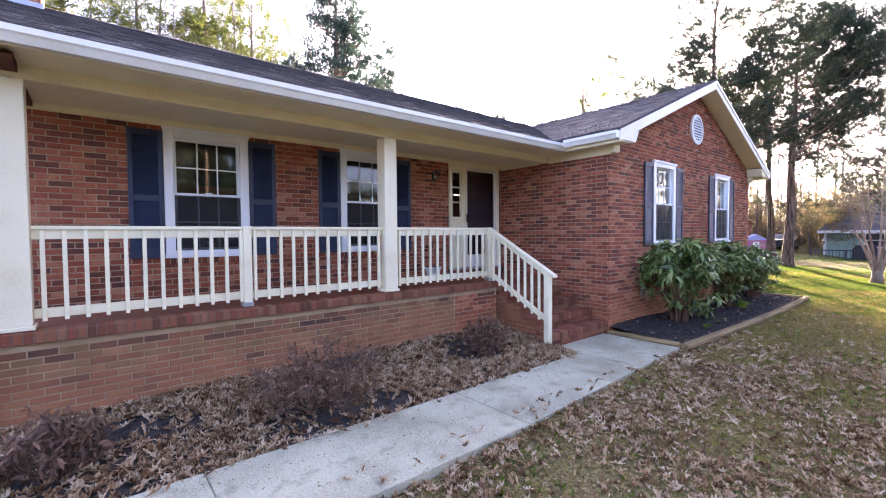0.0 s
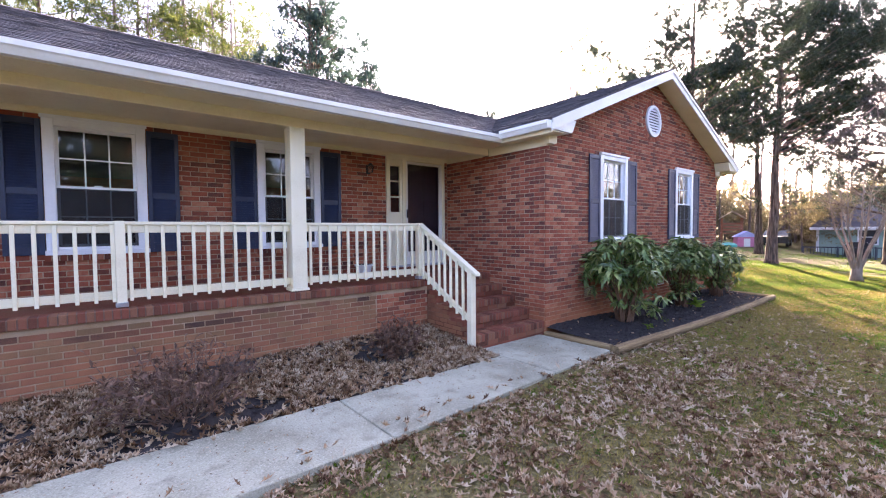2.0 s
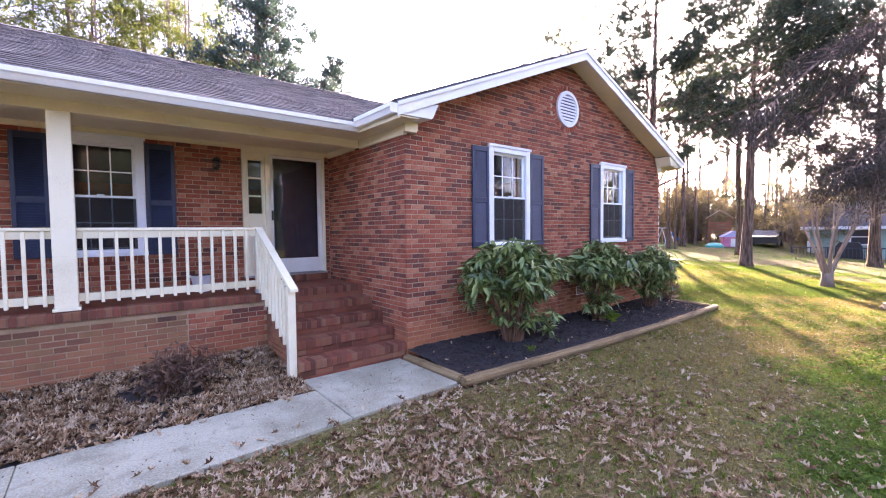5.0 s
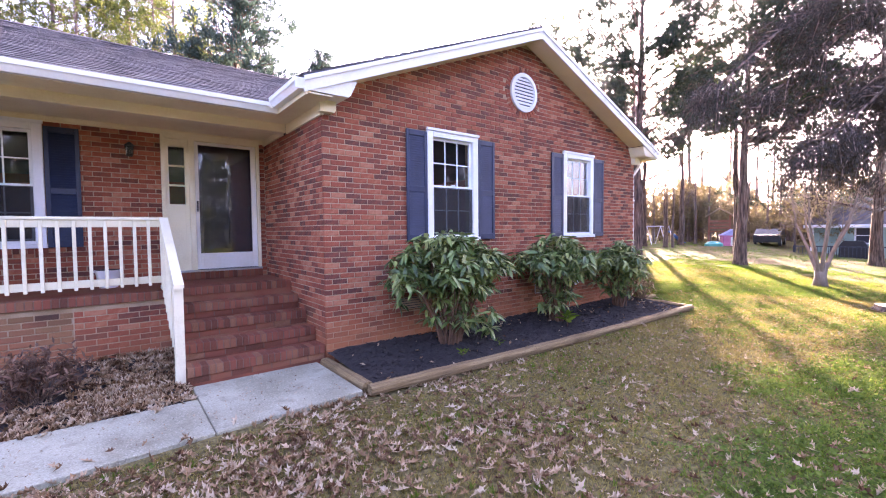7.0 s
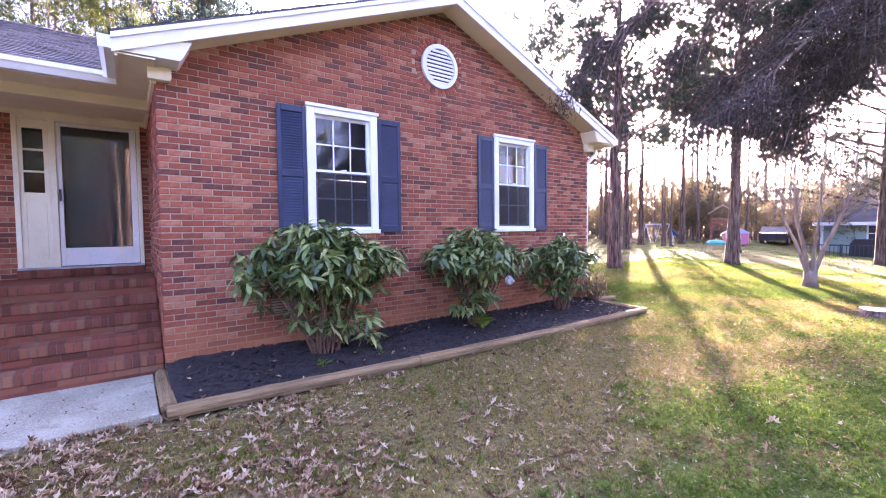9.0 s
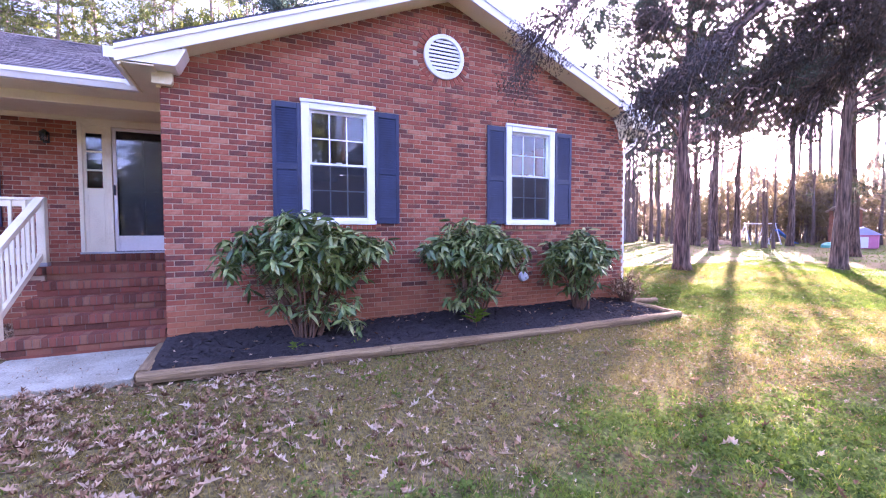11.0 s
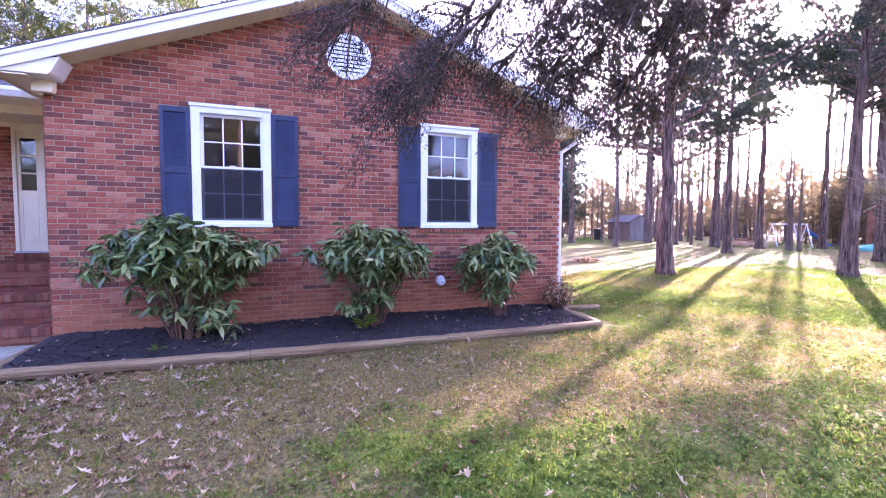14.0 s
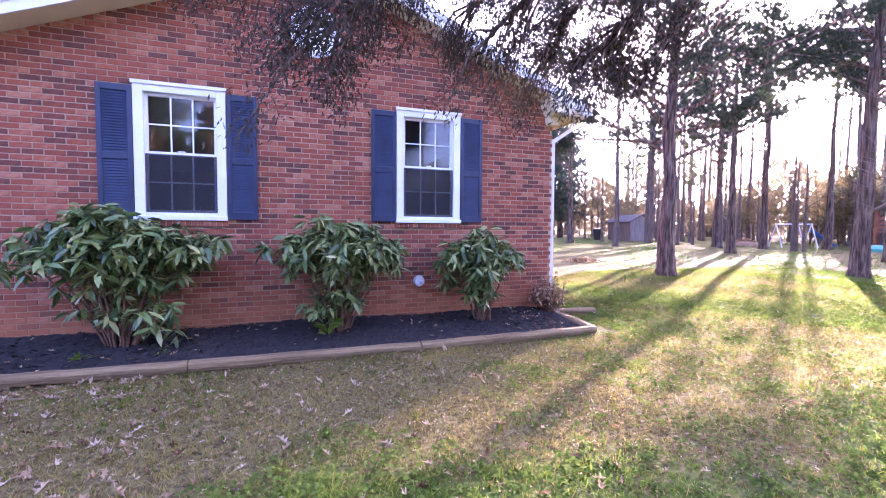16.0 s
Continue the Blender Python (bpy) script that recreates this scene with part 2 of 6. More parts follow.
def clay_splash(m):
    """Red clay washed up on the lowest courses, with a ragged upper edge."""
    N, L = m.node_tree.nodes, m.node_tree.links
    bs = N["Principled BSDF"]
    old = bs.inputs["Base Color"].links[0].from_socket
    ge, sp, no = N.new("ShaderNodeNewGeometry"), N.new("ShaderNodeSeparateXYZ"), N.new("ShaderNodeTexNoise")
    no.inputs["Scale"].default_value, no.inputs["Detail"].default_value = 2.2, 8
    L.new(ge.outputs["Position"], sp.inputs[0])
    L.new(ge.outputs["Position"], no.inputs["Vector"])
    ad = N.new("ShaderNodeMath")
    ad.operation = "MULTIPLY_ADD"
    ad.inputs[1].default_value = -0.9
    L.new(no.outputs["Fac"], ad.inputs[0])
    L.new(sp.outputs["Z"], ad.inputs[2])
    mr = N.new("ShaderNodeMapRange")
    for k, v in (("From Min", -0.22), ("From Max", 0.42), ("To Min", 0.72), ("To Max", 0.0)):
        mr.inputs[k].default_value = v
    L.new(ad.outputs[0], mr.inputs["Value"])
    mx = N.new("ShaderNodeMix")
    mx.data_type = "RGBA"
    mx.inputs["B"].default_value = (0.40, 0.155, 0.068, 1)
    L.new(mr.outputs[0], mx.inputs["Factor"])
    L.new(old, mx.inputs["A"])
    L.new(mx.outputs["Result"], bs.inputs["Base Color"])


for _m in (M_BRICK, M_BRICK_DARK, M_MORTAR):
    clay_splash(_m)


# ---- building blocks ----
def thing(name, label, category, m=None, group="", kind=""):
    ob = new(name)
    ob.empty_display_size = 0.1
    if m is not None:
        ob.matrix_world = m
    return tagged(ob, label, category, group, kind)


def finish(bm, name):
    bmesh.ops.recalc_face_normals(bm, faces=bm.faces)
    me = bpy.data.meshes.new(name)
    bm.to_mesh(me)
    bm.free()
    return me


def part(name, bm, material, parent=None, label="", kind="", smooth=False):
    """Links a bmesh, or a mesh, as one mesh object under a thing or a part."""
    me = finish(bm, name) if isinstance(bm, bmesh.types.BMesh) else bm
    if not me.materials:
        me.materials.append(material)
    if smooth:
        me.shade_smooth()
    ob = new(name, me)
    if parent is not None:
        ob.parent = parent
    return tagged(ob, label, "", "", kind)


def box(bm, x0, x1, y0, y1, z0, z1, bevel=0.0):
    r = bmesh.ops.create_cube(bm, size=1.0, matrix=Matrix.LocRotScale(((x0 + x1) / 2, (y0 + y1) / 2, (z0 + z1) / 2), None, (abs(x1 - x0), abs(y1 - y0), abs(z1 - z0))))
    if bevel:
        ed = {e for v in r["verts"] for e in v.link_edges}
        bmesh.ops.bevel(bm, geom=list(ed), offset=bevel, segments=1, affect="EDGES")
    return r


def boxes(*rows, bevel=0.0):
    bm = bmesh.new()
    for r in rows:
        box(bm, *r, bevel=bevel)
    return bm


def prism(pts, axis, a, b, bm=None):
    """A prism over a polygon: pts are (u, v) in the plane across the axis; it runs from a to b."""
    bm = bm or bmesh.new()
    put = {"x": lambda u, v, w: (w, u, v), "y": lambda u, v, w: (u, w, v), "z": lambda u, v, w: (u, v, w)}[axis]
    A = [bm.verts.new(put(u, v, a)) for u, v in pts]
    B = [bm.verts.new(put(u, v, b)) for u, v in pts]
    bm.faces.new(A)
    bm.faces.new(B[::-1])
    n = len(pts)
    for i in range(n):
        bm.faces.new((A[i], A[(i + 1) % n], B[(i + 1) % n], B[i]))
    return bm


def tube(path, radii, sides=8, bm=None, cap=True):
    """A tapered tube along a path of points."""
    bm = bm or bmesh.new()
    path = [Vector(p) for p in path]
    rings = []
    ref = Vector((0.31, 0.87, 0.38))
    for i, p in enumerate(path):
        d = (path[min(i + 1, len(path) - 1)] - path[max(i - 1, 0)]).normalized()
        u = d.cross(ref)
        if u.length < 0.1:
            u = d.cross(Vector((1, 0, 0)))
        u.normalize()
        w = d.cross(u)
        rings.append([bm.verts.new(p + (u * math.cos(k * 2 * math.pi / sides) + w * math.sin(k * 2 * math.pi / sides)) * radii[i]) for k in range(sides)])
    for a, b in zip(rings, rings[1:]):
        for k in range(sides):
            bm.faces.new((a[k], a[(k + 1) % sides], b[(k + 1) % sides], b[k]))
    if cap:
        bm.faces.new(rings[0][::-1])
        bm.faces.new(rings[-1])
    return bm


def raw_mesh(name, verts, faces, material, smooth=False):
    me = bpy.data.meshes.new(name)
    me.from_pydata(verts, [], faces)
    me.materials.append(material)
    if smooth:
        me.shade_smooth()
    return me


def scatter(name, tv, tf, pos, rot, scl, material):
    """One mesh with a copy of the little shape (tv, tf) at each place; rot: (n, 3, 3); scl: (n,) or (n, 3)."""
    tv = np.array(tv, float)
    n, k = len(pos), len(tv)
    scl = np.asarray(scl, float)
    if scl.ndim == 1:
        scl = scl[:, None] * np.ones(3)
    v = np.einsum("nij,nkj->nki", rot, tv[None] * scl[:, None, :]) + np.asarray(pos)[:, None, :]
    me = bpy.data.meshes.new(name)
    me.vertices.add(n * k)
    me.vertices.foreach_set("co", v.astype(np.float32).ravel())
    sizes = np.array([len(f) for f in tf])
    flat = np.concatenate([np.array(f) for f in tf])
    loops = (flat[None] + (np.arange(n) * k)[:, None]).ravel()
    me.loops.add(len(loops))
    me.loops.foreach_set("vertex_index", loops.astype(np.int32))
    me.polygons.add(n * len(tf))
    starts = np.concatenate([[0], np.cumsum(np.tile(sizes, n))[:-1]])
    me.polygons.foreach_set("loop_start", starts.astype(np.int32))
    me.update(calc_edges=True)
    me.validate()
    me.materials.append(material)
    return me


def rand_rot(rng, n, tilt=math.pi, lean=None):
    """Random turns: about z all round, then tilted by up to tilt."""
    a, b, c = rng.uniform(0, 2 * math.pi, n), rng.uniform(-tilt, tilt, n), rng.uniform(-tilt, tilt, n)
    ca, sa, cb, sb, cc, sc = np.cos(a), np.sin(a), np.cos(b), np.sin(b), np.cos(c), np.sin(c)
    o, l = np.zeros(n), np.ones(n)
    Z = np.stack([ca, -sa, o, sa, ca, o, o, o, l], 1).reshape(n, 3, 3)
    Y = np.stack([cb, o, sb, o, l, o, -sb, o, cb], 1).reshape(n, 3, 3)
    X = np.stack([l, o, o, o, cc, -sc, o, sc, cc], 1).reshape(n, 3, 3)
    return Z @ Y @ X


def dir_rot(d, rng, up=(0, 0, 1)):
    """Turns whose local x axis lies along each direction, with some roll."""
    d = d / np.linalg.norm(d, axis=1, keepdims=True)
    u = np.cross(np.array(up)[None], d)
    u /= np.maximum(np.linalg.norm(u, axis=1, keepdims=True), 1e-6)
    w = np.cross(d, u)
    r = rng.normal(0, 0.5, len(d))[:, None]
    u2, w2 = u * np.cos(r) + w * np.sin(r), w * np.cos(r) - u * np.sin(r)
    return np.stack([d, u2, w2], 2)


def ground_z(x, y):
    """Height of the ground: a nearly level lawn that rises a little to the porch and towards the back yard."""
    x, y = np.asarray(x, float), np.asarray(y, float)
    rise = np.clip((y + 0.4) / 1.6, 0, 1) * np.clip((-0.6 - x) / 0.8, 0, 1) * (0.14 + 0.08 * np.clip((x + 6) / 4, 0, 1))
    wave = 0.02 * np.sin(x * 0.9 + 0.4) * np.sin(y * 1.1) + 0.012 * np.sin(x * 2.3 + y * 1.7)
    back = 0.02 + 0.055 * (np.clip(y, -4, 4) + 2) + 0.018 * np.clip(y - 4, 0, 22)
    back = back - 0.6 * np.clip((x - 26) / 11, 0, 1) * np.clip((7 - y) / 5, 0, 1)
    k = np.clip((x - 8) / 4.5, 0, 1)
    return (0.11 + rise) * (1 - k) + back * k + wave


# ---- the house: main sizes ----
EAVE_L, EAVE_R = -0.34, 7.76       # wing eaves
WING = 7.36                        # width of the gable wall
APEX_X, APEX_Z, SLOPE = 3.705, 5.145, 0.402
PORCH_Y, DOOR_Y = 1.20, 2.48       # porch face, wall behind the porch
LEFT = -7.42                       # left end of the house
FLOOR = 1.07                       # porch floor
COURSE, LONG = 0.0677, 0.2035      # brick module with joint
JOINT = 0.0115


def rake_z(x):
    return APEX_Z - 0.17 - SLOPE * abs(x - APEX_X)


def brick_shape(l, h, d=0.03, c=0.004):
    """Eight outer corners and four of the chamfered face; the face looks along -y, the origin is its lower left corner."""
    v = [(0, d, 0), (l, d, 0), (l, d, h), (0, d, h), (0, c, 0), (l, c, 0), (l, c, h), (0, c, h), (c, 0, c), (l - c, 0, c), (l - c, 0, h - c), (c, 0, h - c)]
    f = [(8, 9, 10, 11), (4, 5, 9, 8), (5, 6, 10, 9), (6, 7, 11, 10), (7, 4, 8, 11), (0, 1, 5, 4), (1, 2, 6, 5), (2, 3, 7, 6), (3, 0, 4, 7)]
    return v, f


STEP_Y, STEP_RUN, STEP_Z, RISE = 1.27, 0.31, 0.195, 0.175      # front of the landing, going, foot and rise of the steps
BRICK_JOBS = []     # walls whose bricks are laid at the end of the file


def brick_wall(name, m, z0, z1, span, holes, label, material=None, near=None, thick=0.22, back=None):
    """A wall in its own frame: u to the right along x, the face at y = 0 looking to -y. span(z) gives (u0, u1) of a course.
    back: the mesh behind the bricks; holes: (u0, u1, za, zb)."""
    ob = part(name, back, M_MORTAR_DARK if material is M_BRICK_DARK else M_MORTAR)
    ob.matrix_world = m
    tagged(ob, label, "wall", "", "structure")
    BRICK_JOBS.append((ob, z0, z1, span, holes, material or M_BRICK, near))
    return ob


def wall_back(u0, u1, z0, z1, holes, thick=0.22, face=0.006):
    """Slabs round the openings."""
    us = sorted({u0, u1, *[h[0] for h in holes], *[h[1] for h in holes]})
    zs = sorted({z0, z1, *[h[2] for h in holes], *[h[3] for h in holes]})
    bm = bmesh.new()
    for a, b in zip(us, us[1:]):
        run = None
        for c, d in zip(zs, zs[1:]):
            hole = any(h[0] < (a + b) / 2 < h[1] and h[2] < (c + d) / 2 < h[3] for h in holes)
            if not hole:
                run = (run[0], d) if run else (c, d)
            if hole or d == zs[-1]:
                if run:
                    box(bm, a, b, face, thick, run[0], run[1])
                run = None
    bmesh.ops.remove_doubles(bm, verts=bm.verts, dist=0.0005)
    return bm


W1, W2 = (1.562, 2.547, 1.62, 3.25), (4.742, 5.722, 1.62, 3.25)
GVENT = (3.635, 4.13, 0.328)
g_holes = [(a + 0.06, b - 0.06, c + 0.04, d - 0.05) for a, b, c, d in (W1, W2)]
bm = wall_back(0.012, WING - 0.012, -0.2, 3.20, g_holes)
prism([(0.012, 3.20), (WING - 0.012, 3.20), (WING - 0.012, rake_z(WING) + 0.05), (APEX_X, rake_z(APEX_X) + 0.05), (0.012, rake_z(0) + 0.05)], "y", 0.008, 0.22, bm)


def gable_span(z):
    if z < rake_z(0):
        return 0.0, WING
    k = (APEX_Z - 0.17 - z) / SLOPE
    return APEX_X - k, APEX_X + k


wall_gable = brick_wall("wall_gable", pose(0, 0, 0), 0.10, 4.96, gable_span,
                        [(a - 0.005, b + 0.005, c - 0.075, d + 0.005) for a, b, c, d in (W1, W2)] + [(3.94, 4.24, 0.62, 0.79), (1.08, 1.48, 0.65, 0.85)],
                        "red brick gable wall with tan mortar in running bond", near=(0.0, 1.2, 0.3, 3.1), back=bm)
wall_side = brick_wall("wall_side", pose(0, DOOR_Y, 0, 0, 0, -90), 0.10, 3.22, lambda z: (0.0, DOOR_Y - 0.034), [],
                       "red brick side wall beside the porch steps", near=(1.0, 2.4, 1.2, 2.9), back=wall_back(0, DOOR_Y - 0.22, -0.2, 3.2, []))
PW1, PW2 = (-6.07, -5.085, 1.60, 3.215), (-3.715, -2.73, 1.60, 3.215)
DOOR = (-1.46, -0.09, 1.20, 3.22)
p_holes = [(a + 0.06, b - 0.06, c + 0.04, d - 0.05) for a, b, c, d in (PW1, PW2)] + [(DOOR[0], DOOR[1], 1.10, 3.27)]
wall_porch = brick_wall("wall_porch", pose(0, DOOR_Y, 0), FLOOR, 3.25, lambda z: (LEFT, 0.0),
                        [(a - 0.005, b + 0.005, c - 0.07, d + 0.01) for a, b, c, d in (PW1, PW2)] + [(DOOR[0] - 0.005, DOOR[1] + 0.005, 1.10, 3.3)],
                        "dark red brick wall behind the porch", near=(-4.75, -2.3, 1.6, 3.1), back=wall_back(LEFT, 0, -0.2, 3.4, p_holes))
brick_wall("wall_porch_base", pose(0, PORCH_Y, 0), 0.10, 0.965, lambda z: (LEFT, -2.44), [],
                        "weathered brick porch base stained brown and green", M_BRICK_DARK, near=(-6.2, -2.4, 0.4, 0.95), back=wall_back(LEFT, -2.44, -0.2, 0.96, [], 0.2))
brick_wall("wall_porch_mend", pose(0, PORCH_Y, 0), 0.10, 0.965, lambda z: (-2.44 + JOINT, -1.50), [],
                        "redder brick stretch of the porch base beside the steps", None, near=(-2.44, -1.5, 0.1, 0.95), back=wall_back(-2.44, -1.50, -0.2, 0.96, [], 0.2))
part("corner_mortar", boxes((0.002, 0.06, 0.002, 0.06, 0.9, 3.3)), M_MORTAR, wall_porch)
brick_wall("wall_porch_end", pose(LEFT, DOOR_Y, 0, 0, 0, -90), 0.10, 0.965, lambda z: (0.0, DOOR_Y - PORCH_Y), [],
                      "brick end of the porch base", M_BRICK_DARK, near=None, back=wall_back(0.0, DOOR_Y - PORCH_Y - 0.22, -0.2, 0.96, [], 0.2))
def cheek_span(z):
    """The courses end at the step that is high enough to hide them."""
    k = max(1, math.ceil((z + 0.034 - STEP_Z) / RISE))
    return 0.0, max(0.02, PORCH_Y - (STEP_Y - STEP_RUN * (5 - k)) - 0.02)


brick_wall("wall_step_side", pose(-1.50, PORCH_Y, 0, 0, 0, -90), 0.10, 0.97, cheek_span, [],
                   "brick side of the porch steps", M_BRICK_DARK, near=None,
                   back=prism([(0.0, -0.2), (1.10, -0.2), (1.10, 0.12), (0.06, 0.82), (0.0, 0.82)], "y", 0.008, 0.15))
# plain walls that close the house behind
tagged(part("wall_right", boxes((WING - 0.22, WING, 0.22, 9.0, -0.2, 3.58)), M_BRICK), "red brick side wall of the wing", "wall", "", "structure")
tagged(part("wall_rear", boxes((LEFT, WING, 8.8, 9.0, -0.2, 3.4)), M_BRICK), "brick rear wall", "wall", "", "structure")
bm = boxes((LEFT, LEFT + 0.22, DOOR_Y + 0.22, 8.8, -0.2, 3.4))
prism([(0.8, 3.25), (8.0, 3.25), (4.4, 4.75)], "x", LEFT, LEFT + 0.2, bm)
tagged(part("wall_left", bm, M_BRICK), "brick end wall with gable", "wall", "", "structure")
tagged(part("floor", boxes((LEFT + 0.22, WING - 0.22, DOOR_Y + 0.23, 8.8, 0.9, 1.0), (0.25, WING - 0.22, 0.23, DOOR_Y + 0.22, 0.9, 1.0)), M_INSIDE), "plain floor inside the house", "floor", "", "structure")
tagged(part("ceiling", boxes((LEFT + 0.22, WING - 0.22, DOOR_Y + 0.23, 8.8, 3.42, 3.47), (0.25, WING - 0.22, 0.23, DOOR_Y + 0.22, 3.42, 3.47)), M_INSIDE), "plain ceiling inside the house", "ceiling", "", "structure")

# ---- porch floor, steps ----
bm = boxes((LEFT + 0.005, -1.505, PORCH_Y + 0.10, DOOR_Y, 0.6, FLOOR - 0.012), (-1.50, -0.004, STEP_Y, DOOR_Y, -0.2, FLOOR - 0.012))
porch_floor = tagged(part("porch_floor", bm, M_BRICK_STEP), "dark red brick porch floor with a rowlock edge", "porch", "", "structure")
steps = tagged(part("porch_steps", boxes(*[(-1.495, -0.004, STEP_Y - STEP_RUN * (5 - k) + 0.01, STEP_Y, -0.2, STEP_Z + RISE * k - 0.05) for k in range(1, 5)]), M_BRICK_STEP), "worn red brick steps up to the porch", "steps", "", "structure")

# ---- roofs ----
RIDGE_Y, RIDGE_Z, EAVE_Y, ZE = 4.50, 5.10, 0.72, 3.44
M_SLOPE = (RIDGE_Z - ZE) / (RIDGE_Y - EAVE_Y)
house_roof = thing("roof", "dark grey asphalt shingle roof with white gutters", "roof", None, "", "structure")
main = prism([(EAVE_Y, ZE), (RIDGE_Y, RIDGE_Z), (9.2, 3.05), (9.2, 3.0), (RIDGE_Y, RIDGE_Z - 0.06), (EAVE_Y, ZE - 0.06)], "x", LEFT - 0.28, APEX_X)
part("main_slope", main, M_ROOF, house_roof)
wing = prism([(EAVE_L, APEX_Z - SLOPE * (APEX_X - EAVE_L)), (APEX_X, APEX_Z), (EAVE_R, APEX_Z - SLOPE * (EAVE_R - APEX_X)),
              (EAVE_R, APEX_Z - SLOPE * (EAVE_R - APEX_X) - 0.05), (APEX_X, APEX_Z - 0.05), (EAVE_L, APEX_Z - SLOPE * (APEX_X - EAVE_L) - 0.05)], "y", -0.36, 9.2)
part("wing_slope", wing, M_ROOF, house_roof)


def shingles(m, width, length, rng, row=0.14, tab=0.30):
    """Courses of overlapping tabs on a slope: x along the eave, y up the slope, z out of it."""
    V, F = [], []
    for r in range(int(length / row)):
        y = r * row
        x = 0.0
        while x < width - 0.03:
            w = min(tab * rng.uniform(0.35, 1.1), width - x)
            if x > -0.001 and w > 0.03:
                j = rng.uniform(-0.006, 0.006)
                zt = 0.004 + 0.007 + rng.uniform(0, 0.004)
                b = len(V)
                for px, py, pz in ((x + 0.004, y - 0.012 + j, 0.0), (x + w - 0.004, y - 0.012 + j, 0.0), (x + w - 0.004, y - 0.012 + j, zt), (x + 0.004, y - 0.012 + j, zt), (x + w - 0.004, y + row, 0.004), (x + 0.004, y + row, 0.004)):
                    V.append(m @ Vector((px, py, pz)))
                F += [(b, b + 1, b + 2, b + 3), (b + 3, b + 2, b + 4, b + 5)]
            x += w
    return V, F


rng = np.random.default_rng(5)
ang = math.atan(M_SLOPE)
frame_main = pose(LEFT - 0.28, EAVE_Y, ZE + 0.002) @ Matrix.Rotation(ang, 4, "X")
V, F = shingles(frame_main, APEX_X - LEFT + 0.28, (RIDGE_Y - EAVE_Y) / math.cos(ang), rng)
part("main_shingles", raw_mesh("main_shingles", V, F, M_ROOF), M_ROOF, house_roof, "overlapping dark shingle tabs", "stuff")
angw = math.atan(SLOPE)
frame_wing = pose(EAVE_L, 9.0, APEX_Z - SLOPE * (APEX_X - EAVE_L) + 0.002) @ Matrix.Rotation(radians(-90), 4, "Z") @ Matrix.Rotation(angw, 4, "X")
V, F = shingles(frame_wing, 9.35, (APEX_X - EAVE_L) / math.cos(angw), rng)
part("wing_shingles", raw_mesh("wing_shingles", V, F, M_ROOF), M_ROOF, house_roof, "overlapping dark shingle tabs", "stuff")
bm = bmesh.new()
for k in range(30):
    x = LEFT - 0.2 + k * 0.3
    prism([(RIDGE_Y - 0.14, RIDGE_Z - 0.042), (RIDGE_Y, RIDGE_Z + 0.018), (RIDGE_Y + 0.14, RIDGE_Z - 0.042)], "x", x, x + 0.31, bm)
part("ridge_cap", bm, M_ROOF, house_roof)

# fascia, soffits, gutters, cornice
eaves = thing("eaves", "cream painted fascia, soffit and porch beam", "eaves", None, "", "structure")
bm = boxes((LEFT - 0.28, EAVE_L - 0.02, EAVE_Y + 0.02, EAVE_Y + 0.045, 3.30, 3.385))
part("fascia", bm, M_CREAM, eaves)
part("soffit", boxes((LEFT - 0.28, 0.0, EAVE_Y + 0.046, 1.26, 3.325, 3.34), (LEFT - 0.28, LEFT, 1.26, DOOR_Y, 3.325, 3.34)), M_CREAM, eaves)
part("porch_beam", boxes((LEFT, -0.03, 1.26, 1.43, 3.205, 3.40), bevel=0.004), M_CREAM, eaves)
part("porch_ceiling", boxes((LEFT, -0.012, 1.43, DOOR_Y + 0.002, 3.295, 3.31)), M_CREAM, eaves)
part("frieze_board", boxes((LEFT, -0.012, DOOR_Y - 0.026, DOOR_Y + 0.006, 3.225, 3.294), (LEFT, DOOR[0] - 0.02, DOOR_Y - 0.04, DOOR_Y - 0.026, 3.26, 3.294)), M_CREAM, eaves)
part("wing_fascia", boxes((EAVE_L + 0.02, EAVE_L + 0.045, -0.34, EAVE_Y + 0.04, 3.30, 3.46)), M_CREAM, eaves)
part("wing_soffit", boxes((EAVE_L + 0.045, 0.0, -0.33, EAVE_Y + 0.045, 3.325, 3.34)), M_CREAM, eaves)
part("wing_frieze", boxes((-0.03, 0.012, -0.03, EAVE_Y + 0.05, 3.19, 3.324), (-0.03, -0.002, EAVE_Y + 0.05, 1.259, 3.19, 3.324), (-0.03, -0.002, 1.44, DOOR_Y - 0.028, 3.20, 3.294)), M_CREAM, eaves)
# cornice returns at both ends of the gable
part("cornice_return", prism([(EAVE_L + 0.02, 3.35), (0.20, 3.355), (0.225, 3.38), (0.315, 3.56), (EAVE_L + 0.02, 3.46)], "y", -0.34, -0.004), M_GUTTER, eaves)
part("cornice_bracket", prism([(-0.06, 3.35), (0.145, 3.35), (0.145, 3.25), (0.125, 3.215), (-0.06, 3.215)], "y", -0.10, -0.004), M_CREAM, eaves)
part("cornice_return", prism([(EAVE_R - 0.02, 3.35), (7.21, 3.355), (7.185, 3.38), (7.095, 3.56), (EAVE_R - 0.02, 3.46)], "y", -0.34, -0.004), M_CREAM, eaves)
part("cornice_bracket", prism([(7.42, 3.35), (7.215, 3.35), (7.215, 3.25), (7.235, 3.215), (7.42, 3.215)], "y", -0.10, -0.004), M_CREAM, eaves)
part("wing_fascia", boxes((EAVE_R - 0.045, EAVE_R - 0.02, -0.34, 9.0, 3.30, 3.46)), M_CREAM, eaves)
part("wing_soffit", boxes((WING, EAVE_R - 0.045, -0.33, 9.0, 3.325, 3.34)), M_CREAM, eaves)


